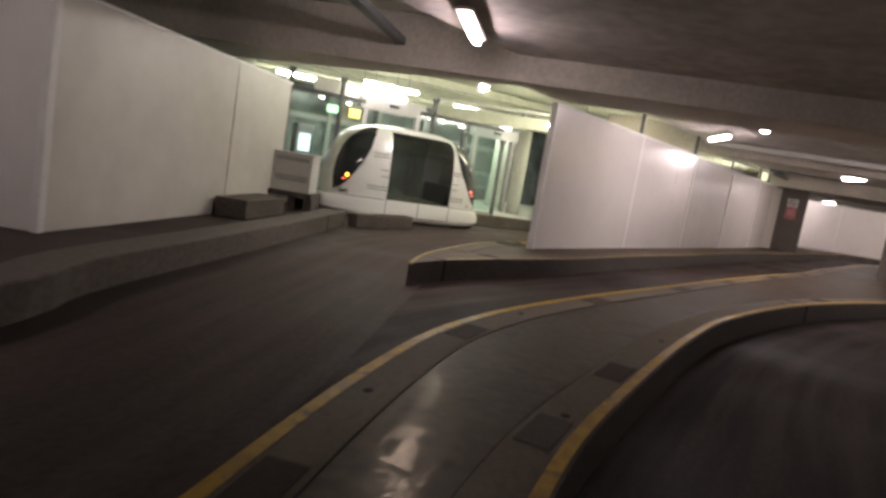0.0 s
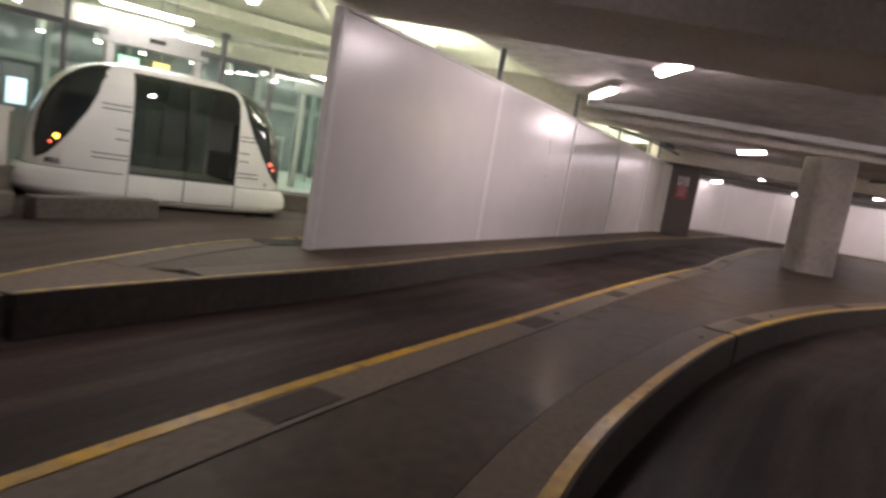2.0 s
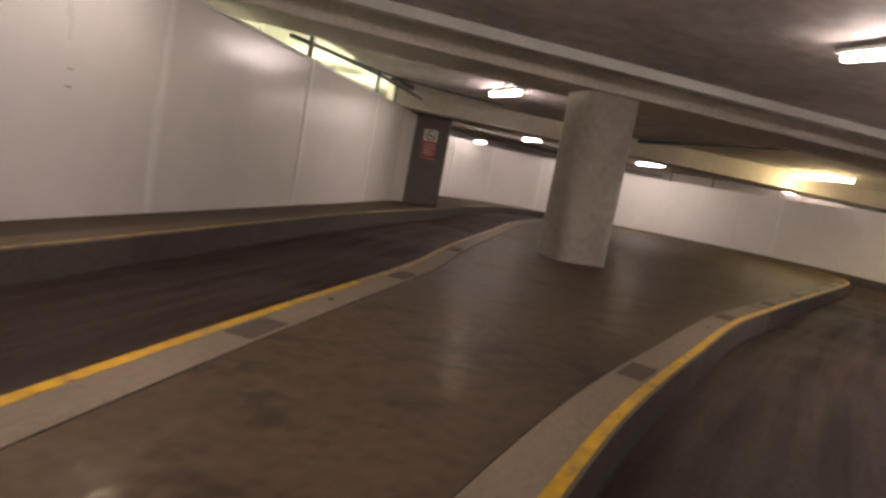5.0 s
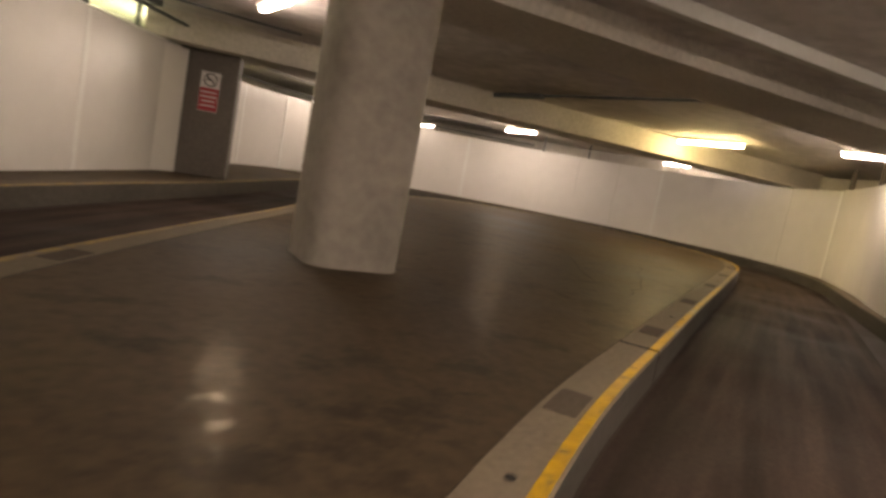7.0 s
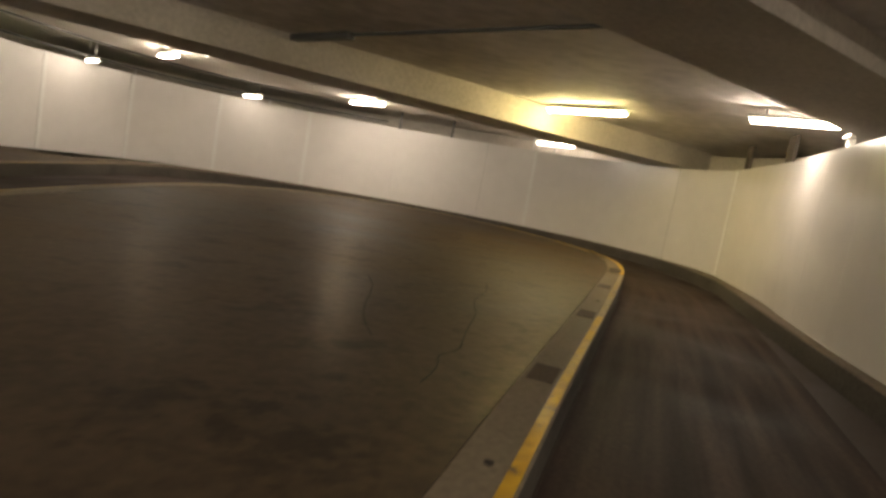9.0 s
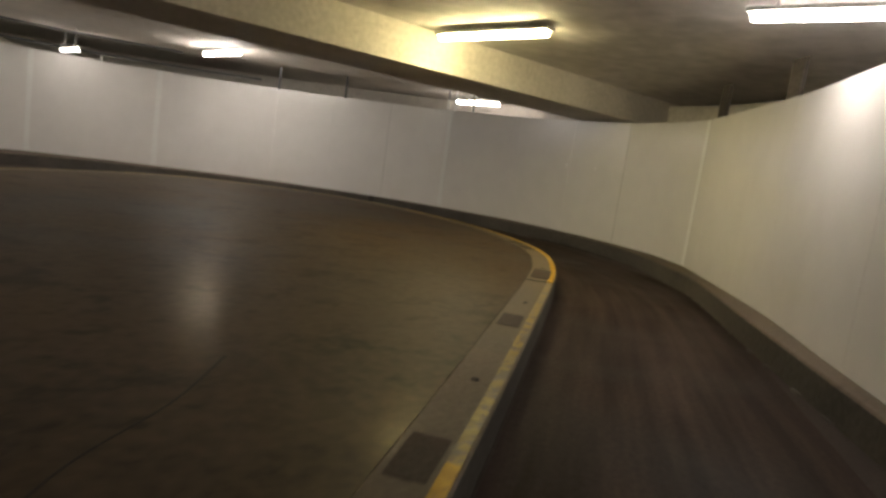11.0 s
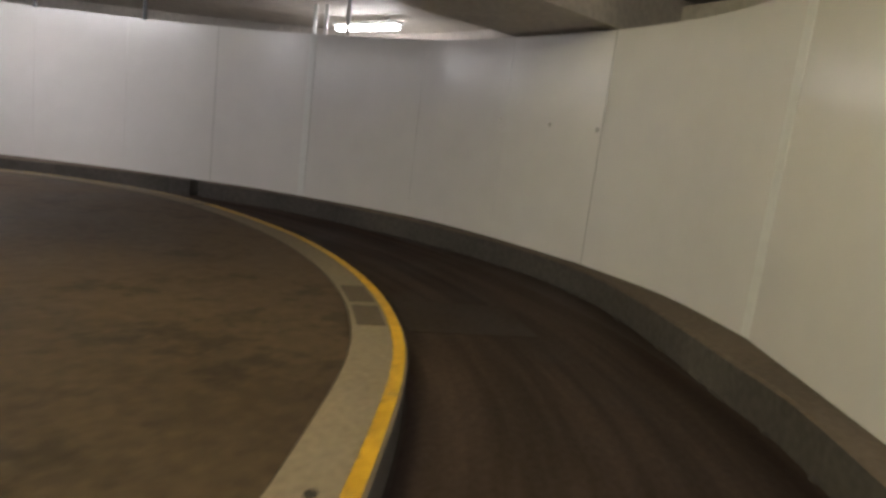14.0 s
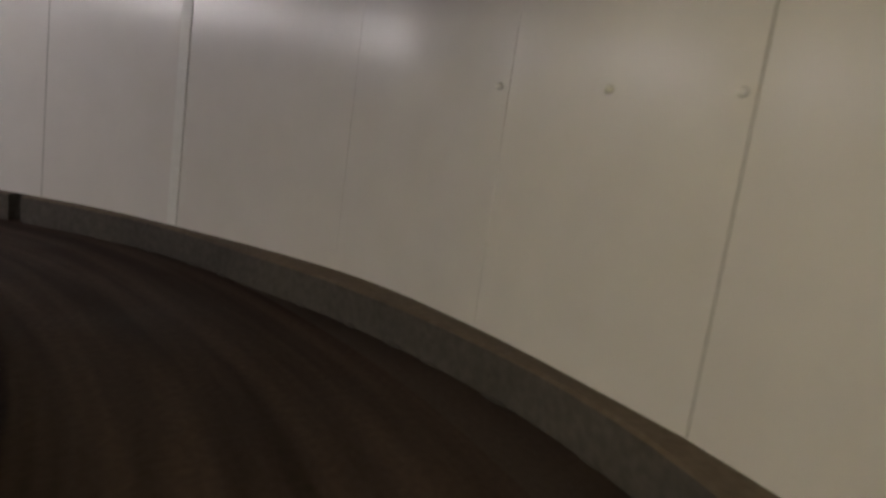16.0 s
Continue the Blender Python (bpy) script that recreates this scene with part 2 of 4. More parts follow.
AMBER = glow("amber_pod_lamp", (1.0, 0.32, 0.02), 12)
REDLAMP = glow("red_pod_lamp", (1.0, 0.06, 0.02), 2.5)
GREENSIGN = glow("green_exit_sign", (0.25, 1.0, 0.35), 2.2)
YELLOWSIGN = glow("lit_yellow_sign", (1.0, 0.62, 0.02), 1.6)

PANEL.node_tree.nodes["Principled BSDF"].inputs["Specular IOR Level"].default_value = 0.4
for q in (KERB, KERB_FACE, NOSEKERB, KERBSHADE, PLATE, SEAM):
    q.node_tree.nodes["Principled BSDF"].inputs["Specular IOR Level"].default_value = 0.12

# ---- building helpers ----
def part(name, bm, material, parent=None, label="", smooth=False):
    """One mesh object from a bmesh, under a thing or a part."""
    me = bpy.data.meshes.new(name)
    bm.normal_update()
    bm.to_mesh(me)
    bm.free()
    for mt in material if isinstance(material, (list, tuple)) else [material]:
        me.materials.append(mt)
    # faces that don't look up take the concrete with side shade painted in
    if isinstance(material, list) and material[-1] == KERBSHADE:
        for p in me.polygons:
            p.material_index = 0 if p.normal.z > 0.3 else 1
    if smooth:
        for p in me.polygons:
            p.use_smooth = True
    ob = new(name, me)
    ob.parent = parent
    if label:
        tagged(ob, label=label)
    return ob


def piece(name, mesh, parent, m):
    """One more object on a shared mesh."""
    ob = new(name, mesh)
    ob.parent = parent
    ob.matrix_basis = m
    return ob


def empty(name, m, label, category, group=""):
    ob = new(name)
    ob.matrix_basis = m
    return tagged(ob, label=label, category=category, group=group)


def box(sx, sy, sz, at=(0, 0, 0), bevel=0.0, bm=None, turn=0.0):
    """A box with its base centre at `at`."""
    bm = bm or bmesh.new()
    m = Matrix.Translation((at[0], at[1], at[2] + sz / 2)) @ Matrix.Rotation(turn, 4, "Z") @ Matrix.Diagonal((sx, sy, sz, 1))
    made = bmesh.ops.create_cube(bm, size=1, matrix=m)["verts"]
    if bevel:
        edges = list({e for v in made for e in v.link_edges})
        bmesh.ops.bevel(bm, geom=edges, offset=bevel, segments=2, affect="EDGES", profile=0.6)
    return bm


def rod(a, b, r, bm=None, sides=10):
    bm = bm or bmesh.new()
    a, b = Vector(a), Vector(b)
    m = Matrix.Translation((a + b) / 2) @ (b - a).to_track_quat("Z", "Y").to_matrix().to_4x4()
    bmesh.ops.create_cone(bm, cap_ends=True, segments=sides, radius1=r, radius2=r, depth=(b - a).length, matrix=m)
    return bm


def curve_through(pts, step=0.25, closed=False):
    """A smooth line through plan points, resampled at even steps."""
    p = [np.array(q, float) for q in pts]
    n = len(p)
    out = []
    for i in range(n if closed else n - 1):
        if closed:
            a, b, c, d = p[i - 1], p[i], p[(i + 1) % n], p[(i + 2) % n]
        else:
            a, b, c, d = p[max(i - 1, 0)], p[i], p[i + 1], p[min(i + 2, n - 1)]
        for t in np.linspace(0, 1, 14, endpoint=False):
            out.append(0.5 * (2 * b + (c - a) * t + (2 * a - 5 * b + 4 * c - d) * t * t + (3 * b - a - 3 * c + d) * t ** 3))
    out.append(p[0] if closed else p[-1])
    out = np.array(out)
    s = np.r_[0, np.cumsum(np.linalg.norm(np.diff(out, axis=0), axis=1))]
    k = max(2, int(round(s[-1] / step)))
    u = np.linspace(0, s[-1], k + 1)
    res = np.c_[np.interp(u, s, out[:, 0]), np.interp(u, s, out[:, 1])]
    return res[:-1] if closed else res


def sideways(line, closed=False):
    """Unit vectors to the left of a plan line."""
    if closed:
        d = np.roll(line, -1, 0) - np.roll(line, 1, 0)
    else:
        d = np.gradient(line, axis=0)
    d /= np.linalg.norm(d, axis=1)[:, None]
    return np.c_[-d[:, 1], d[:, 0]]


def moved(line, off, closed=False):
    return line + sideways(line, closed) * off


def sweep(line, profile, closed=False, cap=True):
    """A solid whose cross-section (offset to the left, height) follows a plan line."""
    bm = bmesh.new()
    uv = bm.loops.layers.uv.new("along")
    left = sideways(line, closed)
    s = np.r_[0, np.cumsum(np.linalg.norm(np.diff(line, axis=0), axis=1))]
    rings = [[bm.verts.new((*(p + n * o), z)) for o, z in profile] for p, n in zip(line, left)]
    k = len(profile)
    count = len(line)
    for i in range(count if closed else count - 1):
        a, b = rings[i], rings[(i + 1) % count]
        for j in range(k):
            f = bm.faces.new((a[j], b[j], b[(j + 1) % k], a[(j + 1) % k]))
            for lp, (uu, vv) in zip(f.loops, ((j, s[i]), (j, s[i]), (j + 1, s[i]), (j + 1, s[i]))):
                lp[uv].uv = (uu, vv)
    if cap and not closed:
        bm.faces.new(rings[0])
        bm.faces.new(list(reversed(rings[-1])))
    bmesh.ops.recalc_face_normals(bm, faces=bm.faces)
    return bm


def slab_of(outline, z0, z1):
    """A flat solid with a plan outline."""
    bm = bmesh.new()
    lo = [bm.verts.new((x, y, z0)) for x, y in outline]
    hi = [bm.verts.new((x, y, z1)) for x, y in outline]
    top = bm.faces.new(hi)
    bm.faces.new(list(reversed(lo)))
    for i in range(len(lo)):
        j = (i + 1) % len(lo)
        bm.faces.new((lo[i], lo[j], hi[j], hi[i]))
    bmesh.ops.recalc_face_normals(bm, faces=bm.faces)
    return bm


def structure(ob, label, category):
    return tagged(ob, label=label, category=category, kind="structure")

# ---- plan ----
def placed(ob, m):
    ob.matrix_basis = m
    return ob


H = 0.25          # kerb height over the road
TOP = 2.50        # top of the wall panels
SOFFIT = 2.78     # underside of the shallow beams
CEIL = 3.00       # underside of the low slab
HIGH = 3.05       # underside of the slightly raised bay

island_edge = curve_through([(1.0, -5), (1.02, -2), (1.14, 0), (1.36, 1.7), (1.75, 3.1), (2.3, 4.75), (2.98, 6.36), (4.4, 8.75),
                             (6.35, 11.17), (8.33, 13.12), (9.85, 14.53), (11.5, 15.85), (13.6, 17.5), (16.1, 19.43), (17.75, 20.72), (19.25, 21.9), (20.24, 22.75),
                             (21.2, 23.85), (21.83, 25.3), (22.08, 27.1), (21.75, 29.3), (20.5, 31.0), (18.4, 31.75),
                             (16.0, 30.7), (13.6, 28.45), (11.0, 24.5), (9.3, 21.2), (8.15, 19.0), (7.1, 16.9), (6.3, 15.2), (4.75, 12.42), (3.46, 9.98), (2.5, 8.05),
                             (1.25, 5.55), (0.55, 3.8), (0.30, 2.3), (0.24, 0), (0.24, -5)], 0.25)
outer_kerb = curve_through([(3.05, -5), (3.2, 0), (3.9, 3.5), (5.4, 6.5), (8.4, 9.6), (12.6, 13.2), (16.9, 17.2), (20.1, 20.15),
                            (22.2, 22.05), (22.8, 22.8), (23.38, 23.6), (23.82, 24.3), (24.1, 24.95), (24.25, 25.65), (24.27, 26.4), (24.2, 27.2), (23.98, 28.15), (23.35, 29.95), (21.7, 31.9),
                            (19.0, 33.4), (16.3, 33.9), (14.2, 33.1), (12.9, 31.6)], 0.25)
wall_line = [(3.5, -5), (3.7, 0), (4.5, 3.3), (6.3, 6.3), (9.2, 9.4), (13.2, 13.2), (17.25, 17.27), (19.4, 19.2), (21.15, 20.68), (23.44, 22.96), (24.02, 23.92),
             (24.34, 25.03), (24.47, 26.45), (24.36, 27.85), (23.66, 29.60), (22.88, 30.88), (20.9, 33.0), (18.5, 34.3),
             (16.0, 34.9), (13.5, 34.4), (11.5, 33.0), (10.0, 31.4), (9.0, 29.2), (8.3, 26.2)]
nose_right = curve_through([(-0.40, 5.72), (-0.17, 6.42), (0.44, 7.62), (1.21, 9.05), (2.2, 11.2), (3.5, 13.85), (6.5, 20.1), (9.0, 24.5),
                            (10.6, 27.6), (12.9, 31.6)], 0.25)
nose_left = curve_through([(-0.42, 5.74), (-0.48, 6.6), (-0.40, 7.5), (-0.17, 8.95), (0.4, 10.3), (1.3, 11.9)], 0.25)
left_kerb = curve_through([(-1.7, -5), (-1.72, -1), (-1.84, 2.25), (-2.06, 3.2), (-2.22, 5.03), (-2.43, 7.46), (-2.70, 9.88)], 0.25)
PANEL_A, PANEL_B = Vector((0.59, 9.48)), Vector((8.10, 25.46))


def run(line):
    return np.r_[0, np.cumsum(np.linalg.norm(np.diff(line, axis=0), axis=1))]


def cut(line, s0, s1):
    """The stretch of a line between two distances along it."""
    s = run(line)
    s0, s1 = max(s0, 0), min(s1, s[-1])
    inner = line[(s > s0 + 0.01) & (s < s1 - 0.01)]
    end = lambda q: (np.interp(q, s, line[:, 0]), np.interp(q, s, line[:, 1]))
    return np.array([end(s0), *inner, end(s1)])


def near_on(line, p):
    return run(line)[np.argmin(np.linalg.norm(line - np.array(p), axis=1))]


def on_line(line, s):
    """Place and heading at a distance along a line."""
    r = run(line)
    f = lambda q: np.array((np.interp(q, r, line[:, 0]), np.interp(q, r, line[:, 1])))
    d = f(s + 0.1) - f(s - 0.1)
    return f(s), math.atan2(d[1], d[0])


# ---- ground ----
structure(part("road", slab_of([(-16, -8), (32, -8), (32, 46), (-16, 46)], -0.2, 0.0), ROAD),
          "dark worn concrete guideway floor", "road")


def lane(name, line, width, z, label, material):
    bm = bmesh.new()
    uv = bm.loops.layers.uv.new("along")
    left = sideways(line)
    s = run(line)
    us = (-0.5, -0.25, 0, 0.25, 0.5)
    rows = [[bm.verts.new((*(p + q * u * width), z)) for u in us] for p, q in zip(line, left)]
    for i in range(len(line) - 1):
        for j in range(4):
            f = bm.faces.new((rows[i][j + 1], rows[i][j], rows[i + 1][j], rows[i + 1][j + 1]))
            for lp, c in zip(f.loops, ((us[j + 1] * width, s[i]), (us[j] * width, s[i]), (us[j] * width, s[i + 1]), (us[j + 1] * width, s[i + 1]))):
                lp[uv].uv = c
    bmesh.ops.recalc_face_normals(bm, faces=bm.faces)
    return structure(part(name, bm, material), label, "lane")


lane("lane", moved(island_edge, -0.95)[2:-2], 1.86, 0.004, "dark concrete lane streaked by tyre tracks", LANE)
lane("station_lane", curve_through([(-0.75, -5), (-0.75, 1), (-1.05, 5), (-1.25, 8.0), (-0.75, 11.0), (0.6, 14.2)], 0.25), 1.7, 0.008,
     "dark concrete lane branching to the station berth", BERTHLANE_LIT)

for x, y, a, sx, sy in ((22.36, 24.62, 62, 0.8, 0.95),):
    structure(placed(part("road_patch", box(sx, sy, 0.006, (0, 0, 0.001), 0.001), PATCH), pose(x, y, 0, 0, 0, a)), "rectangular patch in the lane surface", "patch")

# central island between the two lanes
BW = 0.29
island = structure(part("island", slab_of(moved(island_edge, BW + 0.006), 0.0, H - 0.004), DECK),
                   "brown sealed concrete island between two guideway lanes", "island")
BAND = [(0.0, 0.0), (0.0, H - 0.012), (0.012, H), (BW, H), (BW, 0.0)]
GAPS = [near_on(island_edge, p) for p in ((4.34, 8.75), (11.3, 15.6), (19.35, 22.0), (22.0, 28.5))]
total = run(island_edge)[-1]
stops = [0] + sorted(GAPS) + [total]
for i, (a, b) in enumerate(zip(stops, stops[1:])):
    seg = cut(island_edge, a + (0.03 if i else 0), b - (0.03 if i < len(stops) - 2 else 0))
    part("kerb", sweep(seg, BAND), [KERB, KERBSHADE], island, "pale concrete kerb band round the island")

FADE = [near_on(island_edge, p) for p in ((15.8, 19.25), (19.35, 22.0), (22.0, 28.5), (5.6, 13.95))]
joints = sorted([0, total] + GAPS + FADE)
for a, b in zip(joints, joints[1:]):
    if b - a < 0.2:
        continue
    worn = FADE[0] - 0.1 < a < FADE[1] - 0.2 or FADE[2] - 0.1 < a < FADE[3] - 0.2
    seg = cut(island_edge, a + (0.03 if a in GAPS else 0), b - (0.03 if b in GAPS else 0))
    part("yellow_line", sweep(seg, [(0.004, H - 0.03), (0.014, H + 0.003), (0.075, H + 0.003), (0.075, H - 0.02)]), FADED if worn else YELLOW, island,
         "faded yellow painted line along the kerb" if worn else "worn yellow painted line along the kerb")

# cover plates and fixing holes in the kerb band
bm = box(0.34, 0.19, 0.006, (0, 0, 0), 0.002)
plate_mesh = bpy.data.meshes.new("cover_plate")
bm.to_mesh(plate_mesh), bm.free()
plate_mesh.materials.append(PLATE)
bm = bmesh.new()
bmesh.ops.create_cone(bm, cap_ends=True, segments=10, radius1=0.026, radius2=0.026, depth=0.004)
hole_mesh = bpy.data.meshes.new("fixing_hole")
bm.to_mesh(hole_mesh), bm.free()
hole_mesh.materials.append(SEAM)
PLATES = [(1.25, 1.93), (1.59, 3.19), (4.93, 9.75), (7.3, 12.15), (9.86, 14.68), (11.85, 16.25), (13.67, 17.87), (15.7, 19.41), (17.63, 20.88), (21.25, 24.25), (21.48, 24.72),
          (0.34, 1.08), (0.64, 3.51), (1.5, 5.86), (2.55, 7.91), (3.62, 10.04), (4.83, 12.34), (6.0, 14.75), (7.3, 17.2)]
HOLES = [(1.3, 2.16), (1.96, 4.29), (3.96, 8.35), (5.41, 10.34), (8.98, 13.94), (12.55, 16.95), (16.4, 19.91), (18.27, 21.35), (20.1, 22.78), (21.41, 24.56),
         (0.42, 1.99), (0.86, 4.33), (2.84, 8.5), (3.91, 10.59), (5.3, 13.2)]
for name, mesh, points, across, z in (("cover_plate", plate_mesh, PLATES, 0.18, H - 0.002), ("fixing_hole", hole_mesh, HOLES, 0.16, H)):
    for q in points:
        p, a = on_line(island_edge, near_on(island_edge, q))
        c = Vector(p) + Vector((-math.sin(a), math.cos(a))) * across
        piece(name, mesh, island, pose(c.x, c.y, z, 0, 0, math.degrees(a)) @ Matrix.Diagonal((1.15, 0.85, 1, 1)))
p, a = on_line(island_edge, near_on(island_edge, (19.62, 22.4)))
c = Vector(p) + Vector((-math.sin(a), math.cos(a))) * 0.165
part("access_cover", box(0.62, 0.2, 0.012, (0, 0, 0), 0.003), PLATE, island, "grey screwed access cover").matrix_basis = pose(c.x, c.y, H - 0.002, 0, 0, math.degrees(a))

# cracks in the deck beside the kerb
def crack(p0, p1, wander, width):
    p0, p1 = Vector(p0), Vector(p1)
    d = p1 - p0
    side = Vector((-d.y, d.x)).normalized()
    mids = [p0 + d * k / 5 + side * random.uniform(-wander, wander) for k in range(1, 5)]
    line = curve_through([tuple(p0), *map(tuple, mids), tuple(p1)], 0.08)
    part("crack", sweep(line, [(-width / 2, H - 0.004), (-width / 4, H - 0.0025), (width / 4, H - 0.0025), (width / 2, H - 0.004)]), SEAM, island, "dark crack in the concrete")


for p0, p1 in (((12.9, 18.6), (13.9, 20.6)), ((13.4, 18.3), (15.4, 20.6)), ((12.75, 17.75), (13.5, 18.4))):
    crack(p0, p1, 0.07, 0.010)

station_deck = [*map(tuple, moved(cut(nose_right, near_on(nose_right, (0.35, 7.45)), 99), 0.26)), (10.5, 32.5), (7.5, 27.5), (1.2, 12.4), *map(tuple, moved(cut(nose_left, near_on(nose_left, (-0.4, 7.45)), 99), -0.26)[::-1])]
nose = structure(part("station_island", slab_of(station_deck, 0.0, H - 0.004), DECK),
                 "concrete island with a pointed nose under the white panels", "island")
JOINT = near_on(nose_right, (-0.15, 6.4))
FULL = near_on(nose_right, (0.35, 7.45))
tip = cut(nose_right, 0, JOINT - 0.03)
tip_left = cut(nose_left, 0, near_on(nose_left, (-0.48, 6.5)))
part("kerb_nose", slab_of([*map(tuple, tip), *map(tuple, tip_left[::-1][:-1])], 0.0, H), [NOSEKERB, KERBSHADE], nose)
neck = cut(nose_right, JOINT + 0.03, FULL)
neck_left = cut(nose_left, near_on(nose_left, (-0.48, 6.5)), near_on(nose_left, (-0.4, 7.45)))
part("kerb", slab_of([*map(tuple, neck), *map(tuple, neck_left[::-1])], 0.0, H - 0.001), [NOSEKERB, KERBSHADE], nose)
part("kerb", sweep(cut(nose_right, FULL, 99), [(0.0, 0.0), (0.0, H - 0.012), (0.012, H), (0.30, H), (0.30, 0.0)]), [NOSEKERB, KERBSHADE], nose)
part("kerb", sweep(cut(nose_left, near_on(nose_left, (-0.4, 7.45)), 99), [(0.0, 0.0), (0.0, H - 0.012), (-0.012, H + 0.002), (-0.30, H + 0.002), (-0.30, 0.0)]), [NOSEKERB, KERBSHADE], nose)
part("yellow_line", sweep(cut(nose_right, JOINT + 0.05, 99), [(0.004, H - 0.02), (0.014, H + 0.004), (0.045, H + 0.004), (0.045, H - 0.02)]), DULLYELLOW, nose)
part("yellow_line", sweep(nose_left, [(-0.004, H - 0.02), (-0.014, H + 0.006), (-0.05, H + 0.006), (-0.05, H - 0.02)]), DULLYELLOW, nose)
# recess drawn as a flat dark plate, its shade put into the colour
part("recess_plate", box(0.62, 0.3, 0.01, (0, 0, 0)), SEAM, nose, "dark plate standing for a recess with a yellow rim").matrix_basis = pose(0.28, 9.62, H - 0.003, 0, 0, 55)
part("recess_rim", box(0.1, 0.32, 0.03, (0, 0, 0), 0.005), DULLYELLOW, nose).matrix_basis = pose(0.46, 9.85, H - 0.002, 0, 0, 55)

KGAP = near_on(outer_kerb, (22.6, 30.75))
outer = None
for a, b in ((0, 11.6), (11.64, 20.3), (20.34, 26.4), (26.44, KGAP - 0.07), (KGAP + 0.07, 99)):
    seg = part("outer_kerb", sweep(cut(outer_kerb, a, b), [(0.0, 0.0), (0.004, H - 0.015), (-0.015, H), (-0.9, H), (-0.9, 0.0)]), [NOSEKERB, KERBSHADE])
    structure(seg, "grey concrete kerb along the foot of the curved wall", "kerb")
# mortar squeezed out along the foot of the outer kerb
def lump():
    bm = bmesh.new()
    bmesh.ops.create_icosphere(bm, subdivisions=1, radius=0.05)
    for v in bm.verts:
        v.co *= random.uniform(0.7, 1.25)
    me = bpy.data.meshes.new("mortar_lump")
    bm.to_mesh(me)
    bm.free()
    me.materials.append(KERBSHADE)
    return me


lumps = [lump() for k in range(5)]
q = near_on(outer_kerb, (19.0, 19.2))
while q < near_on(outer_kerb, (22.9, 30.4)):
    p, a = on_line(outer_kerb, q)
    piece("mortar_lump", random.choice(lumps), seg, pose(p[0], p[1], 0.004, 0, 0, math.degrees(a)) @ Matrix.Diagonal((random.uniform(0.7, 2.6), random.uniform(0.35, 0.8), random.uniform(0.2, 0.55), 1)))
    q += random.uniform(0.12, 0.75)
for a, b in ((0, 13.9), (13.93, 99)):
    structure(part("left_kerb", sweep(cut(left_kerb, a, b), [(0.0, 0.0), (0.0, H - 0.015), (0.015, H), (0.34, H), (0.34, 0.0)]), KERB_FACE),
              "grey concrete kerb of the station lane", "kerb")

# ---- walls ----
STRIP = bpy.data.meshes.new("cover_strip")
bm = box(0.11, 0.012, TOP - H - 0.01, (0, 0, 0), 0.003)
bm.to_mesh(STRIP), bm.free()
STRIP.materials.append(TRIM)


def panel_wall(name, pts, z0, z1, label, thick=0.06, strips=(), face=1, width=1.22, material=PANEL):
    """A wall of separate flat panels along a plan line; strips: places of the joints that carry a cover strip."""
    line = [Vector(p) for p in pts]
    top = empty(name, pose(0, 0, 0), label, "wall")
    tagged(top, kind="structure")
    meshes = {}
    for a, b in zip(line, line[1:]):
        d = b - a
        n = max(1, round(d.length / width))
        w = d.length / n
        key = round(w, 3)
        if key not in meshes:
            bm = box(w - 0.005, thick, z1 - z0, (0, 0, 0), 0.003)
            me = bpy.data.meshes.new("panel")
            bm.to_mesh(me)
            bm.free()
            me.materials.append(material)
            meshes[key] = me
        ang = math.degrees(math.atan2(d.y, d.x))
        side = Vector((-d.y, d.x)).normalized() * face
        for i in range(n):
            c = a + d * ((i + 0.5) / n)
            piece("panel", meshes[key], top, pose(c.x, c.y, z0, random.uniform(-0.12, 0.12), 0, ang + random.uniform(-0.35, 0.35)))
            q = a + d * (i / n)
            if any((q - Vector(p)).length < 0.25 for p in strips):
                q = q + side * (thick / 2 + 0.004)
                piece("cover_strip", STRIP, top, pose(q.x, q.y, z0 + 0.005, 0, 0, ang))
    return top


def curved_wall(name, pts, z0, z1, label, thick=0.06, strips=(), seams=()):
    """A wall of bent panels along a smooth plan line; long stretches take a joint about every 1.9 m."""
    top = empty(name, pose(0, 0, 0), label, "wall")
    tagged(top, kind="structure")
    line = np.vstack([curve_through(pts[:10], 0.12)[:-1], curve_through(pts[9:12], 0.12)[:-1], curve_through(pts[11:], 0.12)])
    ends = [near_on(line, p) for p in pts if p != (24.02, 23.92)]
    for a, b in zip(ends, ends[1:]):
        n = max(1, round((b - a) / 1.9))
        for i in range(n):
            s0, s1 = a + (b - a) * i / n, a + (b - a) * (i + 1) / n
            seg = cut(line, s0 + 0.0025, s1 - 0.0025)
            part("panel", sweep(seg, [(thick / 2, z0), (thick / 2, z1), (-thick / 2, z1), (-thick / 2, z0)]), PANEL, top)
            p, ang = on_line(line, s0)
            if any(np.hypot(*(p - np.array(q))) < 0.25 for q in strips):
                side = np.array((-math.sin(ang), math.cos(ang))) * (thick / 2 + 0.004)
                piece("cover_strip", STRIP, top, pose(p[0] + side[0], p[1] + side[1], z0 + 0.005, 0, 0, math.degrees(ang)))
            if any(np.hypot(*(p - np.array(q))) < 0.25 for q in seams):
                side = np.array((-math.sin(ang), math.cos(ang))) * (thick / 2 + 0.001)
                part("joint_sealant", box(0.0045, 0.004, z1 - z0 - 0.01, (0, 0, 0)), GREYSEAM, top, "dark sealant line between panels").matrix_basis = pose(p[0] + side[0], p[1] + side[1], z0 + 0.005, 0, 0, math.degrees(ang))
    return top


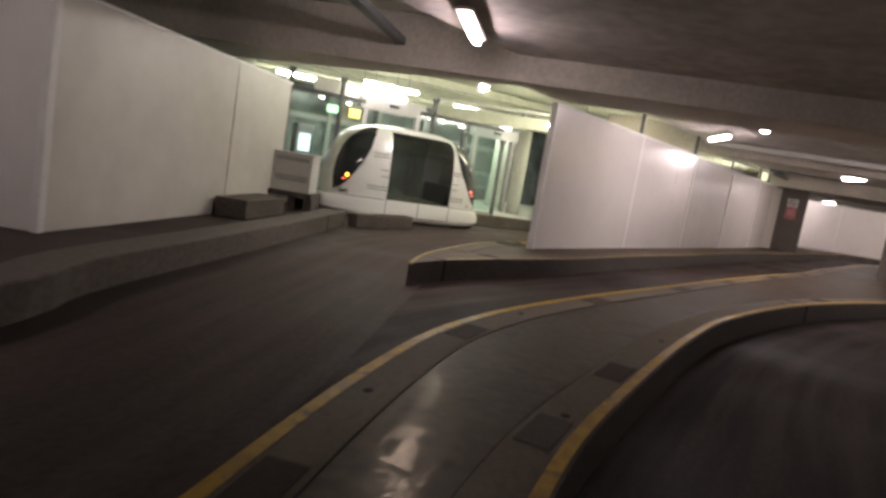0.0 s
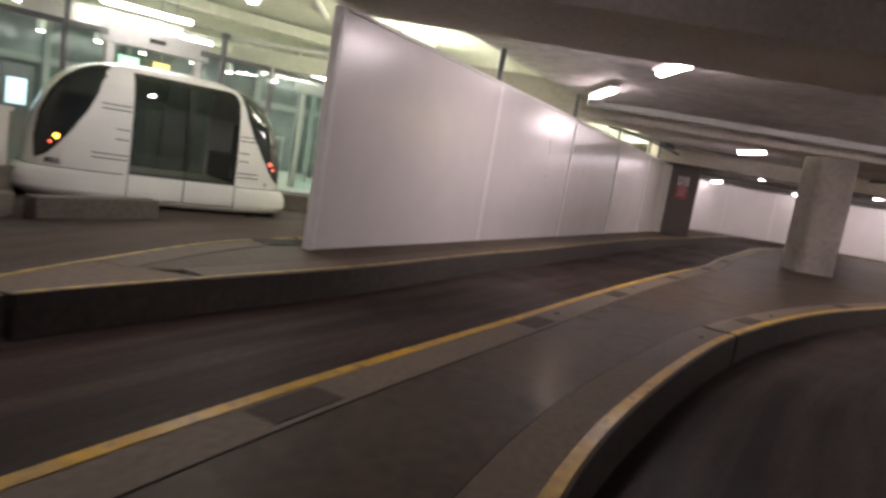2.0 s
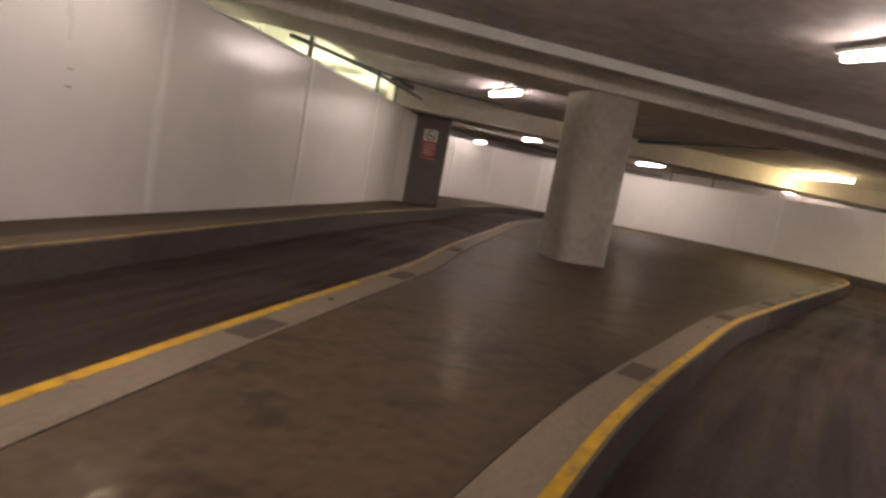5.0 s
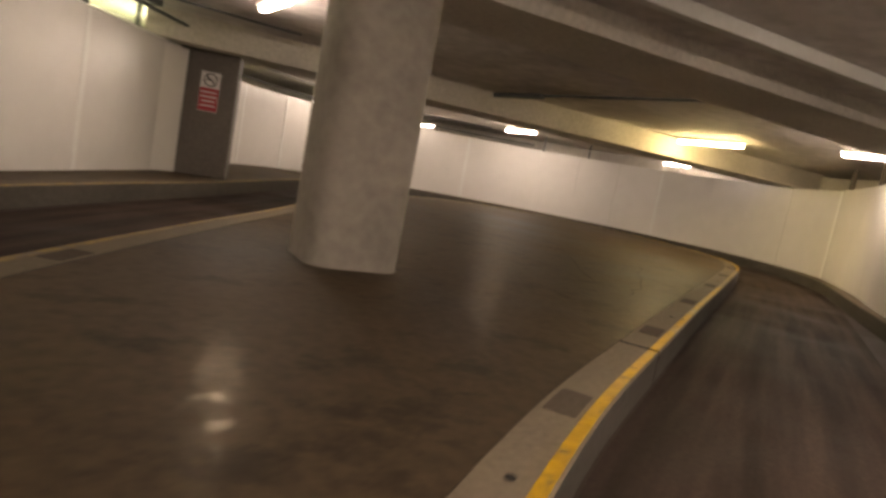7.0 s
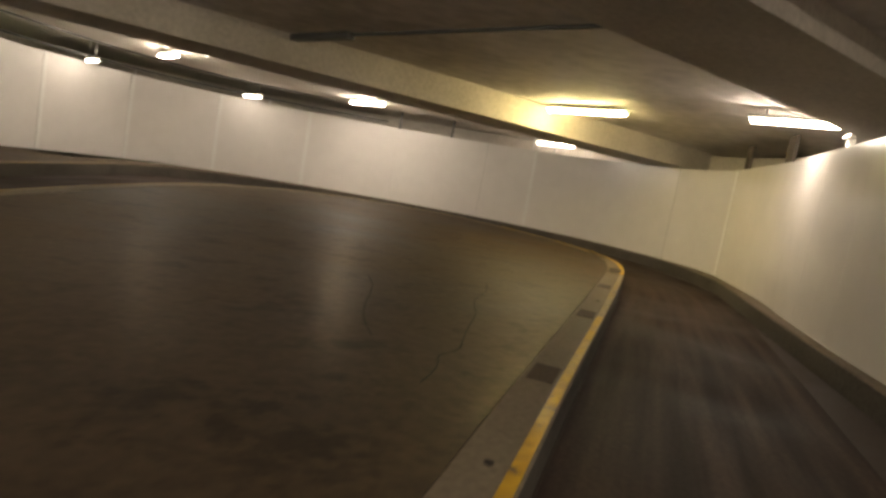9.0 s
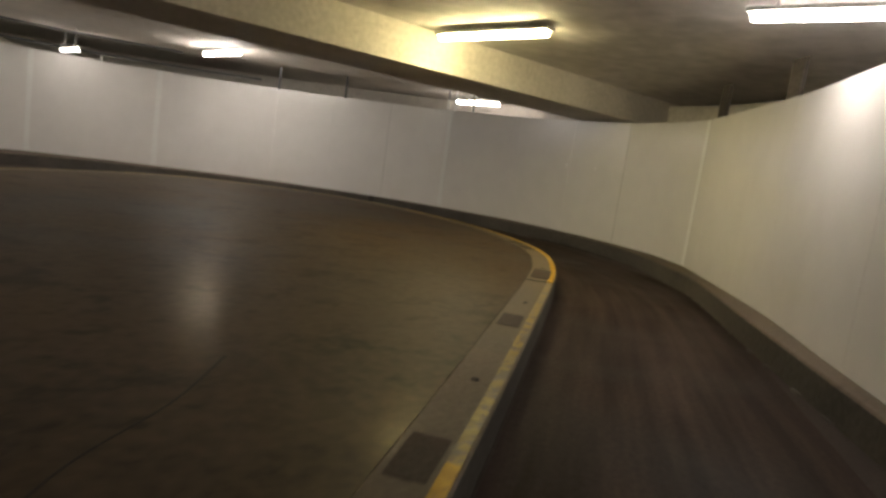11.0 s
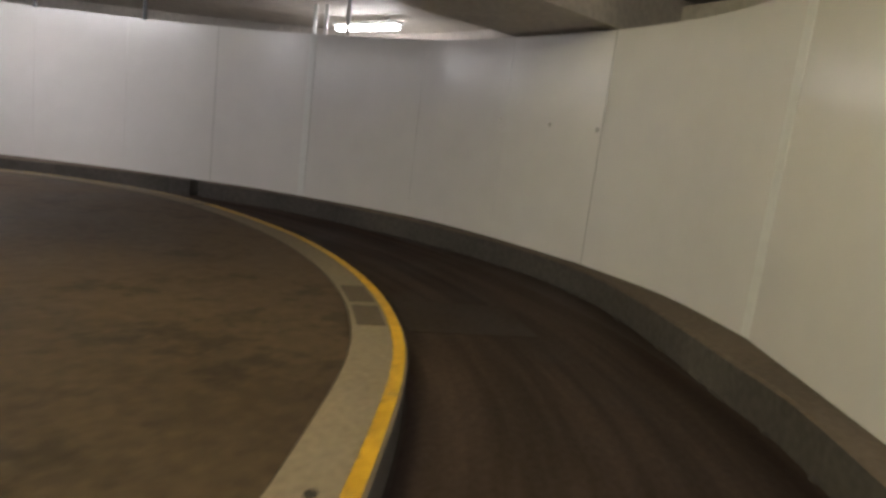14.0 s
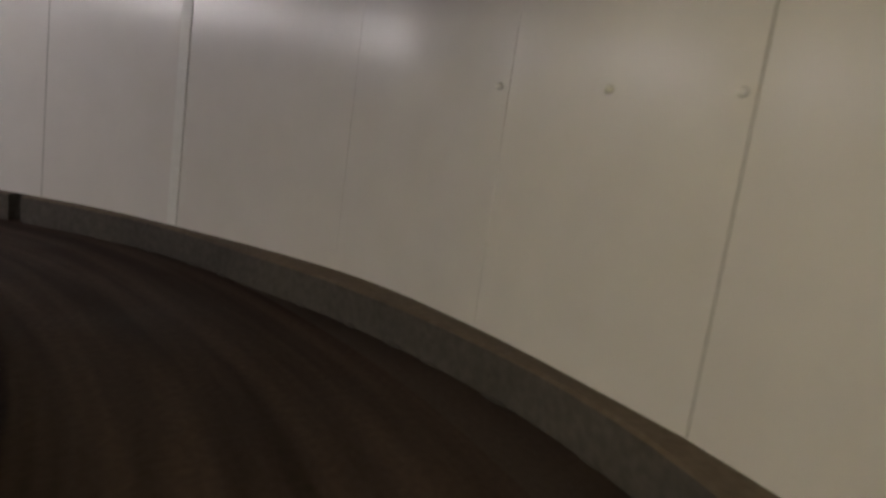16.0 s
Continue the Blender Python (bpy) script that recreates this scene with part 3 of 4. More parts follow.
curved_wall("wall_east", wall_line, H, TOP, "white panelled curved wall on a concrete kerb", strips=(wall_line[9], wall_line[14], *wall_line[17:]), seams=(wall_line[11], wall_line[15]))
pd = (PANEL_B - PANEL_A).normalized()
screen = [tuple(PANEL_A + pd * 3.66 * k) for k in range(5)] + [tuple(PANEL_B)]
panel_wall("wall_station", screen, H, TOP, "white panelled screen wall in front of the station", strips=screen[1:-1], face=-1, width=3.66)
panel_wall("wall_west", [(-4.62, 11.1), (-4.28, 8.58), (-3.96, 4.7)], 0.0, 2.36, "dull white panelled wall beside the station lane", width=3.9, material=WESTPANEL)
panel_wall("wall_west_return", [(-3.96, 4.7), (-6.5, 4.2), (-6.5, -5)], 0.0, 2.36, "white panelled wall turning away from the lane")
structure(part("corner_post", box(0.09, 0.09, 2.36, (-3.93, 4.66, 0), 0.01), TRIM), "white corner post of the panelled wall", "post")
structure(part("end_post", box(0.07, 0.1, TOP - H + 0.02, (PANEL_A.x - 0.02, PANEL_A.y - 0.05, H), 0.008, turn=1.13), TRIM), "pale end post of the screen wall", "post")
# added panel, turned towards the lamps so that it shows as a bright strip
q = PANEL_B - pd * 0.40 + Vector((0.10, -0.047))
structure(part("end_panel", box(0.6, 0.03, TOP - H - 0.02, (q.x, q.y, H + 0.005), 0.004, turn=math.atan2(pd.y, pd.x) - 0.32), PANEL), "narrow white panel turned to catch the lamps by the dark column", "wall")
for s, z, w, h in ((6.08, 1.49, 0.05, 0.012), (6.09, 1.34, 0.03, 0.022), (6.07, 1.35, 0.055, 0.008), (6.04, 1.72, 0.005, 0.26), (6.0, 1.9, 0.004, 0.12)):
    q = PANEL_A + pd * s + Vector((pd.y, -pd.x)) * 0.0335
    structure(part("scuff", box(w, 0.002, h, (q.x, q.y, z), turn=math.atan2(pd.y, pd.x)), GREYSEAM), "dark scuff mark on the white screen wall", "mark")
rail = slab_of([tuple(PANEL_A + Vector((-0.05, 0.02))), tuple(PANEL_A + Vector((0.05, -0.02))), tuple(PANEL_B + Vector((0.05, -0.02))), tuple(PANEL_B + Vector((-0.05, 0.02)))], TOP + 0.002, TOP + 0.03)
structure(part("top_rail", rail, TRIM), "pale capping rail on the screen wall", "trim")

# ---- ceiling ----
edge_a, edge_b = PANEL_A - pd * 30, PANEL_B + pd * 3
structure(part("ceiling", slab_of([(edge_a.x - 0.25, edge_a.y), (32, edge_a.y), (32, 18.6), (15.6, 18.3), (14.2, 25.2), (7.75, 25.2)], CEIL, CEIL + 0.35), LOWSLAB), "dark blotchy concrete ceiling slab", "ceiling")
structure(part("ceiling_north", slab_of([(7.75, 25.204), (14.2, 25.204), (32, 25.9), (32, 46), (edge_b.x - 0.2, 46), (edge_b.x - 0.2, edge_b.y)], CEIL, CEIL + 0.35), LITSLAB),
          "beige concrete ceiling over the far curve, lightened in its colour", "ceiling")
structure(part("ceiling_raised", slab_of([(15.3, 17.9), (32, 17.9), (32, 27.5), (13.7, 26.0)], HIGH, HIGH + 0.3), SLAB), "slightly raised bay of the concrete ceiling", "ceiling")
structure(part("ceiling_station", slab_of([(-16, -8), (32, -8), (32, 46), (-16, 46)], 3.40, 3.6), STCEIL), "pale painted ceiling over the station", "ceiling")
for a, ya, b, yb, w0, w1, z in ((1.5, 17.24, 30, 17.95, 1.16, 1.62, 2.74), (7.5, 24.55, 30, 25.3, 1.5, 1.5, 2.54), (-14, 0.2, 30, 0.3, 1.5, 1.5, 2.63)):
    structure(part("beam", slab_of([(a, ya), (b, yb), (b, yb + w1), (a, ya + w0)], z, 3.38), CONCRETE), "broad cast concrete ceiling beam", "beam")
structure(part("beam", slab_of([(-14, 8.1), (0.5, 8.6), (30, 8.8), (30, 10.3), (0.55, 10.22), (0.12, 8.95), (-2.05, 9.5), (-5.0, 10.2), (-14, 10.3)], 2.63, 3.38), CONCRETE),
          "broad cast concrete ceiling beam stepping back at the station", "beam")
# added wall that catches lamp light in the gap above the panels
back = curve_through([(18.6, 16.2), (23.0, 20.6), (25.1, 23.5), (25.7, 26.5), (26.0, 30.6), (23.2, 34.4), (19.5, 37.2), (15.5, 38.2), (11.0, 37.2), (8.6, 34.0)], 0.6)
structure(part("added_back_wall", sweep(back, [(0.0, 0.0), (0.0, 2.99), (-0.2, 2.99), (-0.2, 0.0)]), CONCRETE), "added concrete wall catching light behind the white panels", "wall")
# outside walls that close the place
for name, a, b in (("wall_south", (-16, -8), (32, -8)), ("wall_far_east", (32, -8), (32, 46)), ("wall_north", (32, 46), (-16, 46)), ("wall_far_west", (-16, 46), (-16, -8))):
    a, b = Vector(a), Vector(b)
    c, dd = (a + b) / 2, b - a
    structure(part(name, box(dd.length, 0.3, 3.38, (c.x, c.y, 0), turn=math.atan2(dd.y, dd.x)), CONCRETE), "plain concrete wall", "wall")

# ---- columns ----
def pillar(x, y, turn):
    """Round-cornered square concrete column with a formwork seam."""
    bm = bmesh.new()
    ring, r, h = [], 0.21, 0.435
    for cx, cy, a0 in ((1, 1, 0), (-1, 1, 90), (-1, -1, 180), (1, -1, 270)):
        for k in range(7):
            a = radians(a0 + 15 * k)
            ring.append((cx * (h - r) + r * math.cos(a), cy * (h - r) + r * math.sin(a)))
    zs = (H - 0.01, H + 0.03, 1.0, 2.0, SOFFIT + 0.05)
    rows = [[bm.verts.new((px * (1.012 if z < H else 1), py * (1.012 if z < H else 1), z)) for px, py in ring] for z in zs]
    for r0, r1 in zip(rows, rows[1:]):
        for k in range(len(ring)):
            bm.faces.new((r0[k], r0[(k + 1) % len(ring)], r1[(k + 1) % len(ring)], r1[k]))
    ob = part("pillar", bm, COLUMN, smooth=True)
    tagged(ob, "stout grey concrete pillar standing on the island", "pillar")
    ob.matrix_basis = pose(x, y, 0, 0, 0, turn)
    for px in (0.12,):
        part("formwork_seam", box(0.012, 0.006, SOFFIT - H, (px, -0.436, H)), COLUMN, ob)
    return ob


pillar(9.50, 17.98, 2)
column = part("column", box(1.06, 0.75, CEIL - H, (0, 0, H), 0.03), DARKCOL)
tagged(column, "dark grey concrete column with a no smoking sign", "column")
column.matrix_basis = pose(8.68, 25.6, 0, 0, 0, -11)


def sign(m):
    s = empty("no_smoking_sign", m, "white and red no smoking sign on the dark column", "sign")
    part("board", box(0.30, 0.008, 0.62, (0, 0, 0), 0.002), SIGNWHITE, s)
    part("red_panel", box(0.29, 0.004, 0.36, (0, -0.005, 0.008)), SIGNRED, s, "red lower half with white lines")
    for k in range(4):
        part("text_bar", box((0.22, 0.25, 0.2, 0.23)[k], 0.003, 0.022, (0, -0.008, 0.29 - 0.07 * k)), SIGNWHITE, s)
    ring = bmesh.new()
    n = 40
    vs = [[ring.verts.new((math.cos(2 * math.pi * k / n) * r, -0.007, 0.495 + math.sin(2 * math.pi * k / n) * r)) for k in range(n)] for r in (0.086, 0.106)]
    for k in range(n):
        ring.faces.new((vs[0][k], vs[0][(k + 1) % n], vs[1][(k + 1) % n], vs[1][k]))
    part("ring", ring, SIGNBLACK, s)
    bar = bmesh.new()
    bmesh.ops.create_cube(bar, size=1, matrix=Matrix.Translation((0, -0.008, 0.495)) @ Matrix.Rotation(radians(42), 4, "Y") @ Matrix.Diagonal((0.19, 0.003, 0.02, 1)))
    part("slash", bar, SIGNBLACK, s)
    part("cigarette", box(0.11, 0.003, 0.022, (-0.01, -0.0065, 0.485)), SIGNBLACK, s)
    return s


sign(column.matrix_basis @ pose(0.06, -0.384, 1.45) @ Matrix.Diagonal((1.14, 1, 1.16, 1)))
tray = part("conduit", box(0.07, 0.05, 0.36, (0.36, -0.40, 2.6), 0.006), TRIM)
tagged(tray, "short white conduit drop on the dark column", "conduit")
tray.matrix_basis = column.matrix_basis

# ---- lamps ----
def strip_light(x, y, z, turn, length=1.5, tube=TUBE, wide=0.16, up=CEIL):
    lamp = empty("strip_light", pose(x, y, z, 0, 0, turn), "long fluorescent batten light under the concrete ceiling", "lamp", "ceiling lights")
    part("housing", box(length + 0.08, wide, 0.045, (0, 0, 0.04), 0.014), CABINET, lamp)
    part("diffuser", box(length, 0.095, 0.065, (0, 0, -0.025), 0.03), tube, lamp, "glowing tube cover")
    for s in (-0.35, 0.35):
        part("hanger", rod((s * length, 0, 0.08), (s * length, 0, max(up - z, 0.1)), 0.012), STEEL, lamp)
    return lamp


for spec in ((-0.35, 6.7, 2.85, 94, 1.4, TUBEDIM, 0.2), (4.18, 11.3, 2.82, 98, 1.25, TUBE, 0.2), (3.86, 14.6, 2.85, 97, 1.2, TUBESIDE), (9.05, 21.21, 2.90, 98, 1.2, TUBE, 0.2),
             (13.70, 31.0, 2.84, 98, 1.1, TUBE, 0.12), (18.96, 31.5, 2.87, 96, 1.6, TUBE, 0.12), (19.6, 23.85, 2.92, 97, 1.75, TUBEWARM, 0.16, HIGH), (19.68, 19.9, 2.86, 103, 1.25, TUBE, 0.16, HIGH),
             (24.9, 30.15, 2.84, 98, 1.4, TUBEDIM, 0.16), (16.59, 34.05, 2.55, 98, 1.0, TUBEFAR, 0.09), (12.41, 32.95, 2.5, 98, 0.9, TUBEFAR, 0.09), (14.12, 29.1, 2.88, 98, 0.35, TUBEDIM, 0.12),
             # (12.0, 13.2) and (-4.8, 1.6): unseen lamps added to brighten lane and wall
             (-0.84, 10.95, 2.76, 115, 0.24, TUBEPOD, 0.16, 3.4), (12.0, 13.2, 2.86, 98, 1.5, TUBE), (9.75, 13.3, 2.88, 98, 1.2, TUBEDIM), (-4.8, 1.6, 2.86, 90, 1.5, TUBE, 0.2)):
    strip_light(*spec)

# ---- services under the ceiling ----
def cable_tray(p0, p1, z, every=1.45):
    p0, p1 = Vector(p0), Vector(p1)
    d = p1 - p0
    a = math.degrees(math.atan2(d.y, d.x))
    c = (p0 + p1) / 2
    t = empty("cable_tray", pose(c.x, c.y, z, 0, 0, a), "pale grey cable tray hung beside the ceiling beam", "cable tray")
    part("tray", box(d.length, 0.12, 0.13, (0, 0, 0), 0.004), CABINET, t)
    for k in range(int(d.length / every)):
        part("hanger", rod((-d.length / 2 + 0.6 + k * every, 0.0, 0.08), (-d.length / 2 + 0.6 + k * every, 0.0, CEIL - z), 0.011, sides=8), STEEL, t)
    return t


cable_tray((3.9, 16.46), (18.2, 16.83), 2.86)


def conduit_run(name, pts, z, r, label, material=STEEL):
    line = curve_through(pts, 0.4)
    ring = [(r * math.cos(2 * math.pi * k / 8), z + r * math.sin(2 * math.pi * k / 8)) for k in range(8)]
    return tagged(part(name, sweep(line, ring), material, smooth=True), label, "conduit")


conduit_run("conduit", [(9.3, 29.6), (10.3, 31.1), (11.7, 32.6), (13.6, 33.9), (16.0, 34.4), (18.3, 33.9), (20.4, 32.8)], 2.62, 0.022, "dark conduit running along the top of the wall", DARKSTEEL)
conduit_run("conduit", [(9.6, 29.0), (12.2, 31.8), (14.2, 33.0), (16.2, 33.4), (18.6, 32.9)], 2.88, 0.02, "thin conduit under the ceiling by the wall", DARKSTEEL)
conduit_run("conduit", [(15.42, 19.2), (14.3, 24.8)], 2.97, 0.025, "dark conduit along the ceiling step", DARKSTEEL)
conduit_run("conduit", [(5.0, 20.2), (7.2, 22.6), (9.8, 23.3)], 2.93, 0.02, "conduit under the ceiling by the dark column", DARKSTEEL)
conduit_run("conduit", [(4.9, 19.3), (6.5, 21.5), (8.3, 24.9)], 2.80, 0.03, "thick conduit under the ceiling by the dark column", DARKSTEEL)
tagged(part("junction_box", box(0.9, 0.2, 0.1, (7.4, 23.3, 2.86), 0.01, turn=1.0), DARKSTEEL), "dark junction box under the ceiling by the column", "junction box")
for x, y, w, top, m, lab in ((22.10, 31.75, 0.03, CEIL, DARKSTEEL, "thin dark hanger post over the wall"), (20.9, 32.9, 0.03, CEIL, DARKSTEEL, "thin dark hanger post over the wall"),
                             (23.97, 30.1, 0.06, CEIL, TRIM, "pale steel channel bracket over the wall"), (24.06, 29.94, 0.06, CEIL, TRIM, "pale steel channel bracket over the wall"), (23.90, 29.08, 0.07, CEIL, TRIM, "pale steel post over the wall top"),
                             (23.62, 22.92, 0.26, HIGH, KERB_FACE, "broad grey bracket over the wall"), (21.95, 21.15, 0.28, HIGH, KERB_FACE, "broad grey bracket over the wall")):
    tagged(part("bracket", box(w, 0.05, top - TOP + 0.02, (x, y, TOP - 0.02), 0.004, turn=0.9), m), lab, "bracket", "wall brackets")
for k in (3.66, 7.32, 10.98, 14.64, 16.1):
    q = PANEL_A + pd * k
    tagged(part("screen_post", box(0.06, 0.06, CEIL + 0.1 - TOP - 0.03, (q.x - 0.04, q.y + 0.02, TOP + 0.03), 0.004, turn=1.13), DARKSTEEL), "slim dark steel post from the screen to the ceiling", "post", "screen posts")

hook = empty("wall_hook", pose(24.33, 28.36, 2.28, 0, 0, 105), "small bent steel hook fixed high on the white wall", "hook")
part("base", box(0.07, 0.012, 0.07, (0, 0.0, -0.035), 0.004), TRIM, hook)
part("arm", rod((0, 0, 0), (0, 0.09, 0.01), 0.012), STEEL, hook)
part("tip", rod((0, 0.09, 0.01), (0.03, 0.10, 0.09), 0.012), STEEL, hook)
for x, y, z in ((24.43, 26.53, 1.59), (24.37, 25.75, 1.58), (24.30, 25.09, 1.57)):
    dome = bmesh.new()
    bmesh.ops.create_uvsphere(dome, u_segments=12, v_segments=6, radius=0.022)
    tagged(placed(part("fixing_cap", dome, TRIM, smooth=True), pose(x, y, z)), "small white fixing cap on the wall panel", "fixing cap", "wall fixing caps")

arm = empty("lamp_bracket", pose(20.05, 19.35, TOP, 0, 0, 40), "white bracket from the wall top to the batten light", "bracket", "wall brackets")
part("post", box(0.09, 0.09, 0.26, (0, 0, -0.01), 0.01), TRIM, arm)
part("arm", box(0.32, 0.07, 0.05, (-0.1, 0.06, 0.24), 0.01), TRIM, arm)

trunk = part("ceiling_trunking", box(0.14, 3.4, 0.1, (0, 0, 0), 0.006), DARKSTEEL)
tagged(placed(trunk, pose(-1.6, 6.7, CEIL - 0.105, 0, 0, 3)), "grey cable trunking fixed under the concrete ceiling", "trunking")
duct = part("ceiling_trunking", box(0.13, 1.5, 0.09, (0, 0, 0), 0.006), DARKSTEEL)
tagged(placed(duct, pose(14.42, 24.1, CEIL - 0.095, 0, 0, 11)), "dark trunking fixed along the ceiling step", "trunking")
for x, y in ((13.55, 34.3), (17.3, 34.55)):
    tagged(part("conduit_stub", box(0.05, 0.05, 0.16, (x, y, TOP - 0.03), 0.006), TRIM), "short white conduit stub on the wall top", "conduit", "conduit stubs")

# ---- station behind the berth ----
POD = pose(-2.6, 12.85, 0, 0, 0, math.degrees(math.atan2(0.66, 0.75)))


def at_berth(s, n, z=0.0, turn=0.0):
    """A pose in berth axes: s along the parked pod, n away from the lane."""
    return POD @ pose(s, n, z, 0, 0, turn)


structure(placed(part("station_floor", box(16, 9, 0.26, (2.5, 5.45, 0)), STFLOOR), POD), "pale tiled station floor", "floor")
structure(placed(part("station_wall", box(16, 0.2, 3.1, (2.5, 9.2, 0.26)), STBACK), POD), "dark glazed station back wall", "wall")
structure(placed(part("berth_kerb", box(2.6, 0.25, 0.27, (3.1, 0.80, 0), 0.012), KERB_FACE), POD), "dark concrete kerb at the station platform", "kerb")
structure(placed(part("platform_edge", box(10, 0.12, 0.05, (2.0, 0.99, 0.262), 0.01), TRIM), POD), "pale metal platform edge", "trim")

# concrete upstands in front of the pod
structure(part("berth_upstand", box(1.55, 0.2, 0.24, (-2.24, 10.62, 0), 0.012, turn=1.16), KERB_FACE), "grey concrete upstand before the parked pod", "kerb")
structure(part("wall_foot_block", box(0.5, 1.6, 0.30, (-3.98, 9.0, 0), 0.015, turn=0.09), KERB_FACE), "grey concrete block at the foot of the wall", "block")


def cabinet(m):
    c = empty("equipment_cabinet", m, "pale grey louvred equipment cabinet on a concrete plinth", "cabinet")
    part("plinth", box(1.0, 0.75, 0.10, (0, 0, 0.26), 0.01), KERB_FACE, c)
    for x in (-0.42, 0.1, 0.42):
        part("foot", box(0.14, 0.6, 0.26, (x, 0.04, 0)), KERB_FACE, c)
    part("body", box(0.74, 0.55, 0.68, (0.05, 0, 0.36), 0.012), CABINET, c)
    part("lid", box(0.80, 0.60, 0.05, (0.05, 0, 1.04), 0.012), CABINET, c)
    for z in (0.56, 0.60, 0.64, 0.94, 0.98):
        part("louvre", box(0.62, 0.012, 0.014, (0.05, -0.278, z)), DARKSTEEL, c)
    return c


cabinet(pose(-4.24, 10.95, 0, 0, 0, 8))

# glazed screen along the platform
def glass_bay(s0, s1, z1=2.35):
    b = empty("glass_screen", at_berth((s0 + s1) / 2, 0.9, 0.26), "clear glass platform screen in dark steel frames", "glass screen", "platform screens")
    w = s1 - s0
    pane = part("pane", box(w - 0.08, 0.012, z1 - 0.35, (0, 0, 0.08)), CLEAR, b, "clear glass pane")
    pane.visible_shadow = False
    part("head_rail", box(w, 0.06, 0.09, (0, 0, z1 - 0.26), 0.005), DARKSTEEL, b)
    part("foot_rail", box(w, 0.05, 0.06, (0, 0, 0.01), 0.005), STEEL, b)
    return b


for s in (-2.42, -1.3, 0.98, 1.85, 3.0, 4.6):
    top = 2.8 if s < 1.5 else 2.15
    post = empty("platform_post", at_berth(s, 0.9, 0.26), "tall dark steel post of the platform screen", "post", "platform posts")
    part("shaft", box(0.065, 0.10, top - 0.26, (0, 0, 0), 0.01), DARKSTEEL, post)
    part("cap", box(0.12, 0.13, 0.09, (0, 0, top - 0.35), 0.01), DARKSTEEL, post)
for s0, s1 in ((-2.38, -1.34), (-1.26, -0.75), (0.62, 0.94), (1.02, 1.81), (1.89, 2.96)):
    glass_bay(s0, s1)

# sliding doors of the berth
def berth_door(s, w=1.3, n=1.0):
    dframe = empty("berth_door", at_berth(s, n, 0.26), "brushed steel sliding doorway with glass leaves", "door", "berth doors")
    for x in (-w / 2, w / 2):
        part("jamb", box(0.11, 0.14, 2.1, (x, 0, 0), 0.01), STEEL, dframe)
    part("header", box(w + 0.3, 0.2, 0.30, (0, 0, 2.0), 0.01), STEEL, dframe)
    part("sensor", box(0.22, 0.06, 0.06, (0, -0.12, 2.12), 0.01), BLACK, dframe)
    for x in (-w / 4, w / 4):
        leaf = part("leaf", box(w / 2 - 0.05, 0.03, 2.0, (x, 0, 0)), CLEAR, dframe, "clear glass leaf")
        leaf.visible_shadow = False
        part("leaf_frame", box(0.04, 0.04, 2.0, (x * 1.85, 0, 0)), STEEL, leaf)
    return dframe


berth_door(-0.05)
berth_door(4.0, 1.25, 2.85)

# inside the station
for s, n, r in ((4.95, 2.75, 0.20), (-2.6, 4.6, 0.22), (5.6, 4.8, 0.22)):
    c = rod((0, 0, 0), (0, 0, 2.95), r, sides=32)
    tagged(placed(part("round_column", c, STWALL, smooth=True), at_berth(s, n, 0.26)), "smooth pale round column inside the station", "column", "station columns")
# added lamps, raised out of view, that brighten the station inside
for s, n, ln, wide, a in ((-0.6, 5.4, 2.0, 0.3, 0), (1.0, 5.2, 2.2, 0.3, 0), (4.6, 4.4, 2.2, 0.3, 0), (6.5, 6.8, 2.0, 0.3, 0)):
    lamp = empty("station_light", at_berth(s, n, 3.06, a), "added light kept out of view under the station ceiling", "lamp", "station lights")
    part("housing", box(ln + 0.1, wide + 0.04, 0.06, (0, 0, 0.05), 0.01), CABINET, lamp)
    part("diffuser", box(ln, wide, 0.07, (0, 0, -0.02), 0.02), TUBESTN, lamp, "glowing tube cover")
    for q in (-0.3, 0.3):
        part("hanger", rod((q * ln, 0, 0.1), (q * ln, 0, 0.35), 0.012), STEEL, lamp)
for u, n, z in ((-0.28, 0.66, 2.77), (-0.42, 0.98, 2.62)):
    lamp = empty("station_light", at_berth(u, n, z), "bright bare tube above the berth doors", "lamp", "station lights")
    part("housing", box(1.35, 0.09, 0.04, (0, 0, 0.05), 0.01), CABINET, lamp)
    part("diffuser", box(1.28, 0.075, 0.06, (0, 0, -0.015), 0.02), TUBESTN, lamp, "glowing tube")
    for u in (-0.4, 0.4):
        part("hanger", rod((u, 0, 0.07), (u, 0, 3.42 - z), 0.012), STEEL, lamp)
behind = Vector((-pd.y, pd.x))
# added wall that catches the hidden lamps' light above the screen
c = PANEL_A + pd * 17.0 + behind * 3.4
structure(part("added_partition", box(16.0, 0.15, 3.13, (c.x, c.y, 0.26), turn=math.atan2(pd.y, pd.x)), STWALL), "added pale wall catching light behind the station screen", "wall")
# added lamps, hung low enough to stay hidden, brighten the gap above the screen
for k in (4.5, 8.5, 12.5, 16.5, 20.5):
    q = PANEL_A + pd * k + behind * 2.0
    lamp = empty("station_light", pose(q.x, q.y, 2.5, 0, 0, 65), "added hidden light behind the station screen", "lamp", "station lights")
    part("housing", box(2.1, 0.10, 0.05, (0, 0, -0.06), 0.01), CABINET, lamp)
    part("diffuser", box(2.0, 0.16, 0.07, (0, 0, -0.01), 0.02), TUBEHIDDEN, lamp, "glowing tube cover")
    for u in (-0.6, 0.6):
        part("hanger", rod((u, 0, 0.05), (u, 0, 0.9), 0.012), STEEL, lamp)
